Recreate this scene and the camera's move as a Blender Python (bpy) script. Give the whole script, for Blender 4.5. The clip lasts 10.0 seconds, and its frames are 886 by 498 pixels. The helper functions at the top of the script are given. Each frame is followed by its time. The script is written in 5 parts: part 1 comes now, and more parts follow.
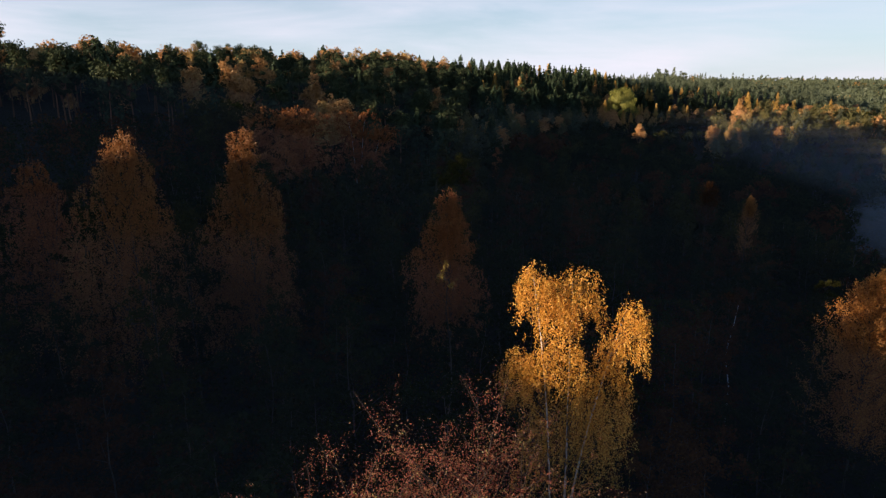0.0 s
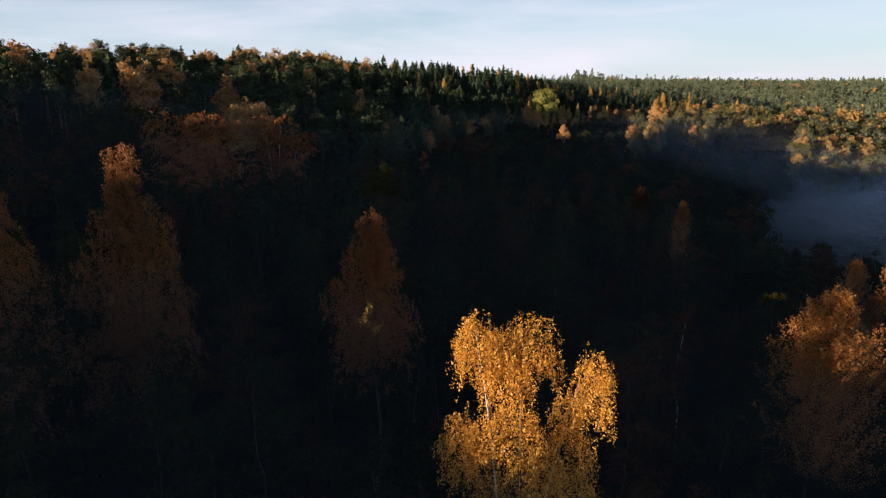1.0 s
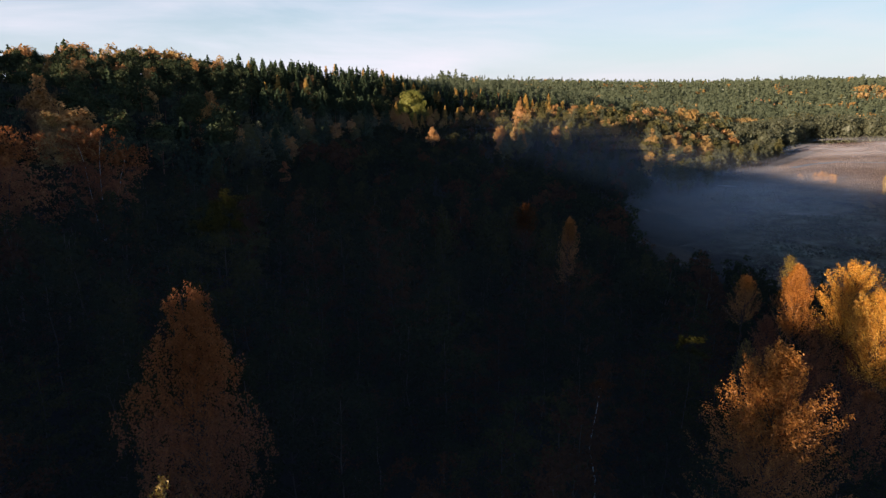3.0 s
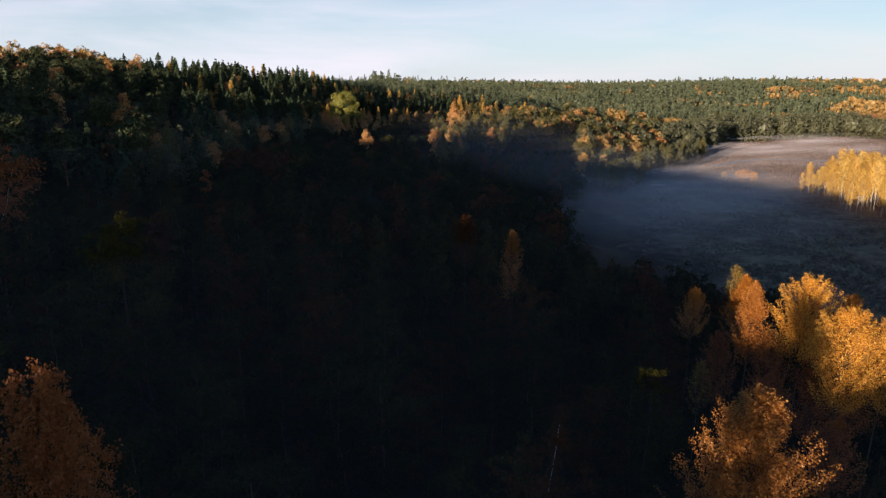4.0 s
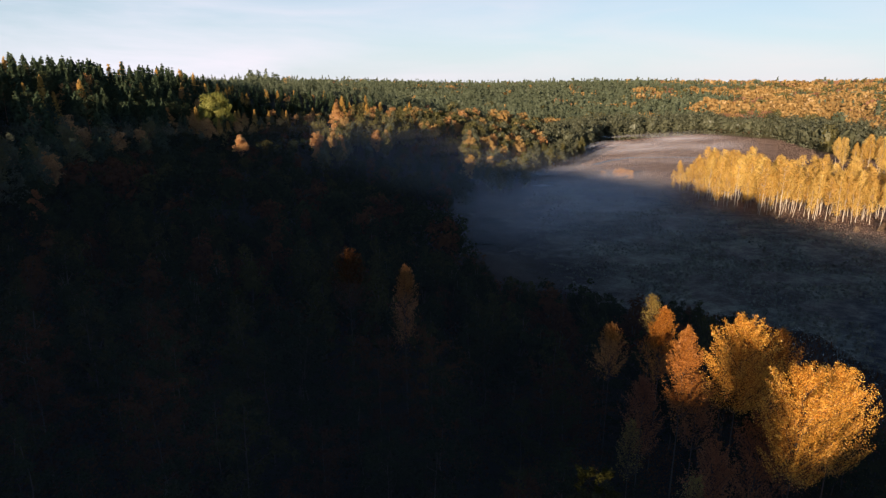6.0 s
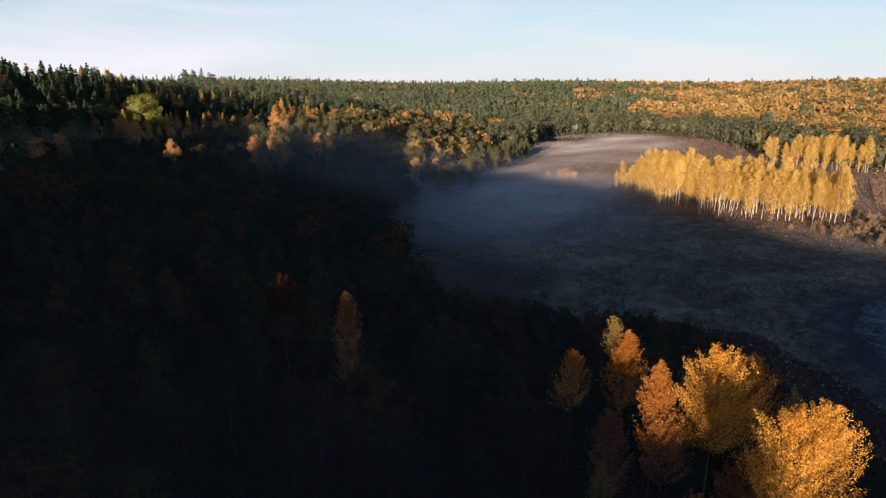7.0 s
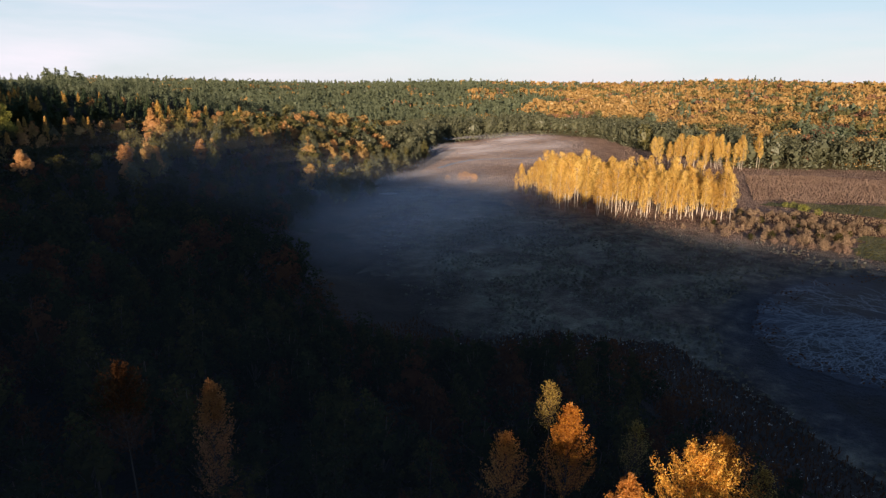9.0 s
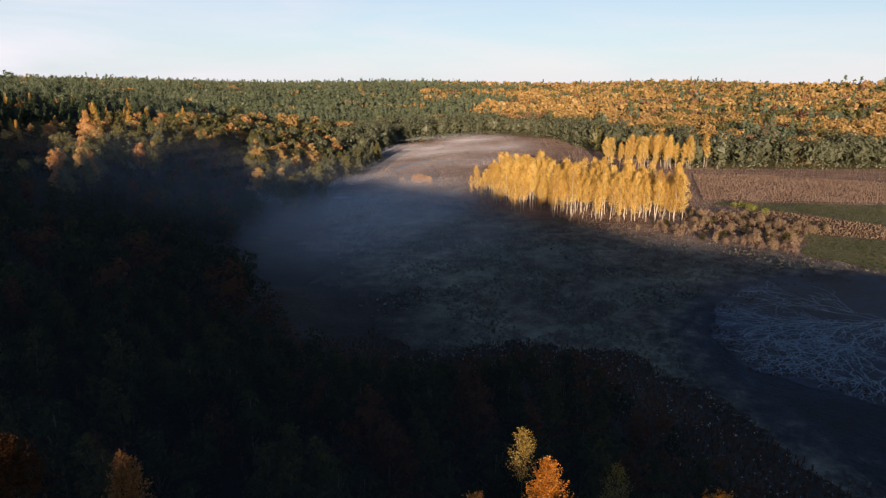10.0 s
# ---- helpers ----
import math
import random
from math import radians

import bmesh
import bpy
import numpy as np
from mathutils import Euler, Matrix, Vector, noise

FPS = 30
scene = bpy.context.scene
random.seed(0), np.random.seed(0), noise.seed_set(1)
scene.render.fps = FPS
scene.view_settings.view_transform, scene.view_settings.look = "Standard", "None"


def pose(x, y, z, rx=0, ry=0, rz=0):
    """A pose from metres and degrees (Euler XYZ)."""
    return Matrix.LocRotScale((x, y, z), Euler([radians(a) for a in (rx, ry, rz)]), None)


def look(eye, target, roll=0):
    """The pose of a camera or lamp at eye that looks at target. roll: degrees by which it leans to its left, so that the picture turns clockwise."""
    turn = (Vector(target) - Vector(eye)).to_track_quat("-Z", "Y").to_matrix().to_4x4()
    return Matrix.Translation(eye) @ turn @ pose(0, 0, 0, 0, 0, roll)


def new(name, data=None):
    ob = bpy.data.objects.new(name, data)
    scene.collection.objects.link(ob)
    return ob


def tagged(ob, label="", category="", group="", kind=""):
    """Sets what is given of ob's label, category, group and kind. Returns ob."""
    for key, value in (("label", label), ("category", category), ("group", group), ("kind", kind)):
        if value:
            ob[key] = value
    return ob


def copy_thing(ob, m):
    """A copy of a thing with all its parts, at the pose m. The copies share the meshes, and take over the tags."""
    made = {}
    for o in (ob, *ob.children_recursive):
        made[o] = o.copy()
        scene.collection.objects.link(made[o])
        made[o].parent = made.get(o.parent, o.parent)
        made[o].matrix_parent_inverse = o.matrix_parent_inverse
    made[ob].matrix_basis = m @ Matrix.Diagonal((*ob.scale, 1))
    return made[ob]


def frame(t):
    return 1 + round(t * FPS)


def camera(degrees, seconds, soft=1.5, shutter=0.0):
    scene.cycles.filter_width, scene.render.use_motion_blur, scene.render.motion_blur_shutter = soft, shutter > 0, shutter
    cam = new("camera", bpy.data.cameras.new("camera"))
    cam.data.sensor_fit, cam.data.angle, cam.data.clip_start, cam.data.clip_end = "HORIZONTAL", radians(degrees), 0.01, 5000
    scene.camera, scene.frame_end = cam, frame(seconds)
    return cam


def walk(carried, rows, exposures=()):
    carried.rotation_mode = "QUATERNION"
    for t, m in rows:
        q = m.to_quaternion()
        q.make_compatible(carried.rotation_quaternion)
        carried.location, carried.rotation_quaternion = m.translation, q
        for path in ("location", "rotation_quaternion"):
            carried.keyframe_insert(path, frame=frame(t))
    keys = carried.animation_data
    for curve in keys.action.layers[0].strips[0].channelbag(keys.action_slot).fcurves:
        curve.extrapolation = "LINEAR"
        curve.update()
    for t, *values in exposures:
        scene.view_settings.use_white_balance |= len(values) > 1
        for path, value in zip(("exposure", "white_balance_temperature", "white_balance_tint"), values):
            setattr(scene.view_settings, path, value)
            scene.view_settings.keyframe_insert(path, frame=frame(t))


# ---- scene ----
# The camera and its flight
cam = camera(72.1, 10.0, soft=1.3)
PATH = [
    (0, 0.000, 0.000, 47.200, 74.998, 0.248, 0.000),
    (0.5, 0.155, 2.618, 47.350, 75.003, 0.319, -3.552),
    (1, 0.380, 5.227, 47.524, 75.020, 0.372, -6.888),
    (1.5, 0.738, 7.786, 47.708, 74.975, 0.374, -9.973),
    (2, 1.237, 10.314, 47.905, 74.978, 0.352, -13.032),
    (2.5, 1.846, 12.788, 48.086, 74.939, 0.238, -16.001),
    (4, 4.661, 20.070, 48.674, 74.941, 0.108, -25.110),
    (4.5, 5.822, 22.322, 48.875, 74.913, 0.037, -27.854),
    (5, 7.063, 24.508, 49.099, 74.934, 0.024, -30.622),
    (5.5, 8.370, 26.630, 49.321, 74.897, -0.039, -33.131),
    (7, 12.990, 32.873, 50.089, 74.915, -0.192, -40.839),
    (7.5, 14.758, 34.881, 50.363, 74.909, -0.231, -43.224),
    (8, 16.594, 36.873, 50.656, 74.928, -0.292, -45.660),
    (8.5, 18.489, 38.805, 50.951, 74.908, -0.354, -47.963),
    (9, 20.462, 40.659, 51.270, 74.935, -0.339, -50.364),
    (9.5, 22.491, 42.427, 51.579, 74.931, -0.381, -52.520),
    (10, 24.554, 44.156, 51.889, 74.943, -0.437, -54.725),
]
walk(cam, [(t, pose(x, y, z, rx, ry, rz)) for t, x, y, z, rx, ry, rz in PATH], exposures=[(0, 0.90, 6350, 11), (10, 0.95, 6600, 12)])

# Sky and a low autumn sun
SUN_WAY = Vector((0.883, 0.469, -0.12)).normalized()
SUN_EL = math.asin(-SUN_WAY.z)
SUN_AZ = math.atan2(-SUN_WAY.x, -SUN_WAY.y)
world = bpy.data.worlds.new("sky")
scene.world = world
world.use_nodes = True
wn, wl = world.node_tree.nodes, world.node_tree.links
wn.clear()
w_out, w_bg = wn.new("ShaderNodeOutputWorld"), wn.new("ShaderNodeBackground")
w_sky = wn.new("ShaderNodeTexSky")
w_sky.sky_type, w_sky.sun_disc = "NISHITA", False
w_sky.sun_elevation, w_sky.sun_rotation = SUN_EL, SUN_AZ % (2 * math.pi)
w_sky.air_density, w_sky.dust_density, w_sky.ozone_density = 1.0, 0.25, 3.0
w_co, w_map = wn.new("ShaderNodeTexCoord"), wn.new("ShaderNodeMapping")
w_map.inputs["Scale"].default_value = (1.5, 1.5, 9.0)
w_map.inputs["Rotation"].default_value = (0.0, 0.05, 0.6)
w_noise, w_ramp = wn.new("ShaderNodeTexNoise"), wn.new("ShaderNodeValToRGB")
w_noise.inputs["Scale"].default_value, w_noise.inputs["Detail"].default_value = 1.7, 7.0
w_noise.inputs["Roughness"].default_value, w_noise.inputs["Distortion"].default_value = 0.55, 0.4
w_ramp.color_ramp.elements[0].position, w_ramp.color_ramp.elements[1].position = 0.38, 0.70
w_mix = wn.new("ShaderNodeMix")
w_mix.data_type = "RGBA"
w_veil = wn.new("ShaderNodeMix")
w_veil.data_type = "RGBA"
w_veil.inputs["A"].default_value, w_veil.inputs["B"].default_value = (5.65, 6.35, 7.5, 1), (6.5, 6.2, 6.95, 1)
wl.new(w_veil.outputs["Result"], w_mix.inputs["B"])
w_sep, w_low, w_fac = wn.new("ShaderNodeSeparateXYZ"), wn.new("ShaderNodeMapRange"), wn.new("ShaderNodeMath")
w_low.inputs["From Min"].default_value, w_low.inputs["From Max"].default_value = 0.0, 0.40
w_low.inputs["To Min"].default_value, w_low.inputs["To Max"].default_value = 0.66, 0.0
w_fac.operation, w_fac.use_clamp = "MULTIPLY_ADD", True
wl.new(w_co.outputs["Generated"], w_sep.inputs["Vector"])
wl.new(w_sep.outputs["Z"], w_low.inputs["Value"])
wl.new(w_low.outputs["Result"], w_fac.inputs[2])
wl.new(w_co.outputs["Generated"], w_map.inputs["Vector"])
wl.new(w_map.outputs["Vector"], w_noise.inputs["Vector"])
wl.new(w_noise.outputs["Fac"], w_ramp.inputs["Fac"])
wl.new(w_ramp.outputs["Color"], w_fac.inputs[0])
wl.new(w_ramp.outputs["Color"], w_veil.inputs["Factor"])
wl.new(w_fac.outputs["Value"], w_mix.inputs["Factor"])
w_thin = wn.new("ShaderNodeMapRange")
w_thin.inputs["From Min"].default_value, w_thin.inputs["From Max"].default_value = 0.15, 0.5
w_thin.inputs["To Min"].default_value, w_thin.inputs["To Max"].default_value = 0.34, 0.0
wl.new(w_sep.outputs["Z"], w_thin.inputs["Value"])
w_east, w_amount = wn.new("ShaderNodeMapRange"), wn.new("ShaderNodeMath")
w_east.inputs["From Min"].default_value, w_east.inputs["From Max"].default_value = 0.2, 0.75
w_east.inputs["To Min"].default_value, w_east.inputs["To Max"].default_value = 1.0, 0.3
w_amount.operation = "MULTIPLY"
wl.new(w_sep.outputs["X"], w_east.inputs["Value"])
wl.new(w_thin.outputs["Result"], w_amount.inputs[0])
wl.new(w_east.outputs["Result"], w_amount.inputs[1])
wl.new(w_amount.outputs["Value"], w_fac.inputs[1])
wl.new(w_sky.outputs["Color"], w_mix.inputs["A"])
wl.new(w_mix.outputs["Result"], w_bg.inputs["Color"])
wl.new(w_bg.outputs["Background"], w_out.inputs["Surface"])
w_bg.inputs["Strength"].default_value = 0.08
sun_data = bpy.data.lights.new("sun", "SUN")
sun_data.energy, sun_data.angle, sun_data.color = 5.3, radians(0.55), (1.0, 0.805, 0.59)
sun = new("sun", sun_data)
sun.matrix_world = look((-300, 120, 200), Vector((-300, 120, 200)) + SUN_WAY * 100)


# Materials
def nodes_of(name):
    m = bpy.data.materials.new(name)
    m.use_nodes = True
    n = m.node_tree.nodes
    n.clear()
    return m, n, m.node_tree.links


def ramp_node(n, stops):
    r = n.new("ShaderNodeValToRGB")
    els = r.color_ramp.elements
    while len(els) < len(stops):
        els.new(0.5)
    for e, (p, c) in zip(els, stops):
        e.position, e.color = p, (*c, 1)
    return r


def noise_node(n, l, scale, detail=4.0, vec=None, rough=0.55):
    t = n.new("ShaderNodeTexNoise")
    t.inputs["Scale"].default_value, t.inputs["Detail"].default_value, t.inputs["Roughness"].default_value = scale, detail, rough
    if vec:
        l.new(vec, t.inputs["Vector"])
    return t


def math_node(n, l, op, a, b):
    m = n.new("ShaderNodeMath")
    m.operation = op
    for i, v in enumerate((a, b)):
        if isinstance(v, (int, float)):
            m.inputs[i].default_value = v
        else:
            l.new(v, m.inputs[i])
    return m.outputs[0]


def leaf_mat(name, cols, through_light=0.35, patch=0.10, gloss=0.05, grain=0.45, each=0.22):
    """Leaves: each leaf varies by itself, each tree or bough by its place."""
    m, n, l = nodes_of(name)
    geo, info, pos = n.new("ShaderNodeNewGeometry"), n.new("ShaderNodeObjectInfo"), n.new("ShaderNodeNewGeometry")
    big = noise_node(n, l, patch, 2.0, pos.outputs["Position"])
    a = math_node(n, l, "MULTIPLY", geo.outputs["Random Per Island"], grain)
    b = math_node(n, l, "MULTIPLY", big.outputs["Fac"], 0.75)
    c = math_node(n, l, "MULTIPLY", info.outputs["Random"], each)
    f = math_node(n, l, "ADD", math_node(n, l, "ADD", a, b), c)
    f = math_node(n, l, "SUBTRACT", f, 0.2 - 0.5 * (0.45 - grain) + 0.5 * (each - 0.22))
    k = len(cols) - 1
    r = ramp_node(n, [(i / k, col) for i, col in enumerate(cols)])
    l.new(f, r.inputs["Fac"])
    d, t, mx, o = n.new("ShaderNodeBsdfDiffuse"), n.new("ShaderNodeBsdfTranslucent"), n.new("ShaderNodeMixShader"), n.new("ShaderNodeOutputMaterial")
    g, mg = n.new("ShaderNodeBsdfGlossy"), n.new("ShaderNodeMixShader")
    g.inputs["Roughness"].default_value = 0.45
    mg.inputs["Fac"].default_value = gloss * 0.35
    l.new(r.outputs["Color"], d.inputs["Color"])
    l.new(r.outputs["Color"], t.inputs["Color"])
    mx.inputs["Fac"].default_value = through_light
    l.new(d.outputs[0], mx.inputs[1])
    l.new(t.outputs[0], mx.inputs[2])
    l.new(mx.outputs[0], mg.inputs[1])
    l.new(g.outputs[0], mg.inputs[2])
    l.new(mg.outputs[0], o.inputs["Surface"])
    return m


def surface_mat(name, stops, scales, rough=0.9, bump=0.4, stretch=(1, 1, 1), spec=0.2, weights=(0.6, 0.4)):
    """A rough natural surface whose colour wanders at two scales."""
    m, n, l = nodes_of(name)
    geo, mp = n.new("ShaderNodeNewGeometry"), n.new("ShaderNodeMapping")
    mp.inputs["Scale"].default_value = stretch
    l.new(geo.outputs["Position"], mp.inputs["Vector"])
    n1 = noise_node(n, l, scales[0], 5.0, mp.outputs["Vector"])
    n2 = noise_node(n, l, scales[1], 6.0, mp.outputs["Vector"], 0.65)
    f = math_node(n, l, "ADD", math_node(n, l, "MULTIPLY", n1.outputs["Fac"], weights[0]), math_node(n, l, "MULTIPLY", n2.outputs["Fac"], weights[1]))
    r = ramp_node(n, stops)
    l.new(f, r.inputs["Fac"])
    p, o, b = n.new("ShaderNodeBsdfPrincipled"), n.new("ShaderNodeOutputMaterial"), n.new("ShaderNodeBump")
    b.inputs["Strength"].default_value, b.inputs["Distance"].default_value = bump, 1.0 / scales[1]
    l.new(n2.outputs["Fac"], b.inputs["Height"])
    l.new(b.outputs["Normal"], p.inputs["Normal"])
    l.new(r.outputs["Color"], p.inputs["Base Color"])
    p.inputs["Roughness"].default_value, p.inputs["Specular IOR Level"].default_value = rough, spec
    l.new(p.outputs[0], o.inputs["Surface"])
    return m


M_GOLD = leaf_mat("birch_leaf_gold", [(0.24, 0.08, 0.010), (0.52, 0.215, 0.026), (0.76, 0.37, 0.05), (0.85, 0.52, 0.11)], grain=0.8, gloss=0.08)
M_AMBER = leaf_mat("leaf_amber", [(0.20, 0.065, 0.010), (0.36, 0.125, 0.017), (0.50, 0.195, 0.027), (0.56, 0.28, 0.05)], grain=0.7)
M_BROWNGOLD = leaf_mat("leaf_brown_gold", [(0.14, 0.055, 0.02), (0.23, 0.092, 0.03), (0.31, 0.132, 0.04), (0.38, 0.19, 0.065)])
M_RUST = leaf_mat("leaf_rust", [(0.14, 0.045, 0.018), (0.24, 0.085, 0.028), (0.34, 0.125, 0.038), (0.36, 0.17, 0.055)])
# Brown, olive and green leaves are cut dark to deepen the slope's shade
M_BROWN_SHADED = leaf_mat("leaf_brown_shaded", [(0.036, 0.016, 0.008), (0.064, 0.027, 0.012), (0.095, 0.040, 0.015), (0.13, 0.06, 0.02)], gloss=0.0)
M_RED = leaf_mat("leaf_red", [(0.16, 0.040, 0.027), (0.25, 0.073, 0.043), (0.25, 0.135, 0.058), (0.21, 0.24, 0.075)], patch=0.9, grain=0.7)
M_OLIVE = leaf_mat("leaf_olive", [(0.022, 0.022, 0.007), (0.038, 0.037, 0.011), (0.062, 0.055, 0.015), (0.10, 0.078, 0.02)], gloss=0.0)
M_GREEN_SHADED = leaf_mat("leaf_green_shaded", [(0.011, 0.014, 0.006), (0.020, 0.024, 0.009), (0.032, 0.036, 0.013), (0.058, 0.058, 0.02)], gloss=0.0)
M_LIME = leaf_mat("leaf_lime", [(0.12, 0.13, 0.03), (0.20, 0.20, 0.045), (0.27, 0.255, 0.06), (0.34, 0.30, 0.09)])
M_PINE = leaf_mat("pine_needles", [(0.020, 0.030, 0.016), (0.036, 0.048, 0.025), (0.060, 0.072, 0.034), (0.10, 0.105, 0.046)], 0.12, patch=0.5, grain=0.6, gloss=0.02)
M_SPRUCE = leaf_mat("spruce_needles", [(0.018, 0.030, 0.018), (0.032, 0.049, 0.028), (0.052, 0.070, 0.036), (0.08, 0.094, 0.044)], 0.10, patch=0.5, grain=0.6, gloss=0.02)
M_LARCH = leaf_mat("larch_needles", [(0.30, 0.16, 0.04), (0.42, 0.24, 0.06), (0.50, 0.31, 0.08), (0.46, 0.33, 0.11)])
# Far gold, rust, olive and needles: aerial haze is put into the colour
M_FARGOLD = leaf_mat("hazed_leaf_gold", [(0.23, 0.125, 0.045), (0.36, 0.215, 0.075), (0.48, 0.305, 0.115), (0.55, 0.40, 0.175)], patch=0.085, grain=0.16)
M_COPSE = leaf_mat("copse_birch_leaf", [(0.30, 0.155, 0.035), (0.50, 0.29, 0.068), (0.66, 0.43, 0.115), (0.68, 0.50, 0.17)], patch=0.3, grain=0.45, each=0.42)
M_PALEGOLD = leaf_mat("leaf_pale_gold", [(0.12, 0.075, 0.018), (0.22, 0.14, 0.03), (0.31, 0.20, 0.045), (0.36, 0.27, 0.075)], grain=0.7)
M_FARRUST = leaf_mat("hazed_leaf_rust", [(0.17, 0.085, 0.055), (0.23, 0.115, 0.07), (0.30, 0.15, 0.08), (0.34, 0.20, 0.10)], patch=0.022, grain=0.16)
M_FAROLIVE = leaf_mat("hazed_leaf_olive", [(0.07, 0.07, 0.028), (0.105, 0.098, 0.037), (0.15, 0.13, 0.048), (0.21, 0.165, 0.068)], patch=0.085, grain=0.16)
M_FARPINE = leaf_mat("hazed_needles", [(0.074, 0.090, 0.054), (0.102, 0.120, 0.070), (0.130, 0.146, 0.084), (0.165, 0.172, 0.10)], patch=0.05, grain=0.2)
M_GREY = leaf_mat("alder_leaf_grey", [(0.062, 0.068, 0.045), (0.098, 0.103, 0.062), (0.138, 0.138, 0.078), (0.19, 0.175, 0.097)], patch=0.3, grain=0.4)
M_ORANGE = leaf_mat("beech_leaf_orange", [(0.25, 0.115, 0.045), (0.41, 0.205, 0.075), (0.55, 0.30, 0.115), (0.60, 0.39, 0.17)], patch=0.3, grain=0.5, each=0.4)
M_SCRUB = leaf_mat("scrub_leaf", [(0.16, 0.10, 0.06), (0.25, 0.165, 0.10), (0.33, 0.225, 0.14), (0.42, 0.30, 0.19)])
M_FLAME = leaf_mat("leaf_flame", [(0.24, 0.085, 0.018), (0.40, 0.15, 0.03), (0.54, 0.23, 0.05), (0.62, 0.34, 0.10)])
M_PALEBARK = surface_mat("pale_bark", [(0.30, (0.10, 0.08, 0.06)), (0.45, (0.34, 0.28, 0.22)), (0.65, (0.52, 0.45, 0.37))], (1.2, 6.0), 0.8, 0.3, (1, 1, 3.0))
M_DULLAMBER = leaf_mat("leaf_dull_amber", [(0.17, 0.065, 0.018), (0.31, 0.12, 0.03), (0.42, 0.18, 0.042), (0.47, 0.25, 0.065)])
M_REED = leaf_mat("reed_straw", [(0.17, 0.105, 0.075), (0.22, 0.138, 0.098), (0.27, 0.175, 0.125), (0.33, 0.22, 0.16)], patch=0.06)
M_SEDGE = leaf_mat("sedge_blades", [(0.06, 0.052, 0.04), (0.12, 0.108, 0.083), (0.19, 0.175, 0.135), (0.30, 0.275, 0.22)], patch=0.12)
M_BIRCH = surface_mat("birch_bark", [(0.30, (0.05, 0.04, 0.035)), (0.42, (0.45, 0.41, 0.36)), (0.60, (0.72, 0.68, 0.61))], (1.2, 6.0), 0.75, 0.3, (1, 1, 3.0))
M_TWIG = surface_mat("twig_bark", [(0.3, (0.03, 0.02, 0.016)), (0.7, (0.10, 0.065, 0.05))], (1.5, 9.0), 0.9, 0.4, (1, 1, 0.5))
M_BARK = surface_mat("dark_bark", [(0.3, (0.035, 0.027, 0.02)), (0.7, (0.13, 0.10, 0.075))], (1.5, 9.0), 0.95, 0.6, (1, 1, 0.3))
M_PINEBARK = surface_mat("pine_bark", [(0.3, (0.07, 0.04, 0.025)), (0.7, (0.26, 0.13, 0.07))], (1.0, 8.0), 0.95, 0.6, (1, 1, 0.3))
# Near black: the wood's shade is put into the floor colour
M_GROUND = surface_mat("forest_floor_shaded", [(0.30, (0.008, 0.007, 0.004)), (0.50, (0.016, 0.013, 0.007)), (0.68, (0.03, 0.02, 0.01))], (0.05, 1.1), 0.97, 0.7)


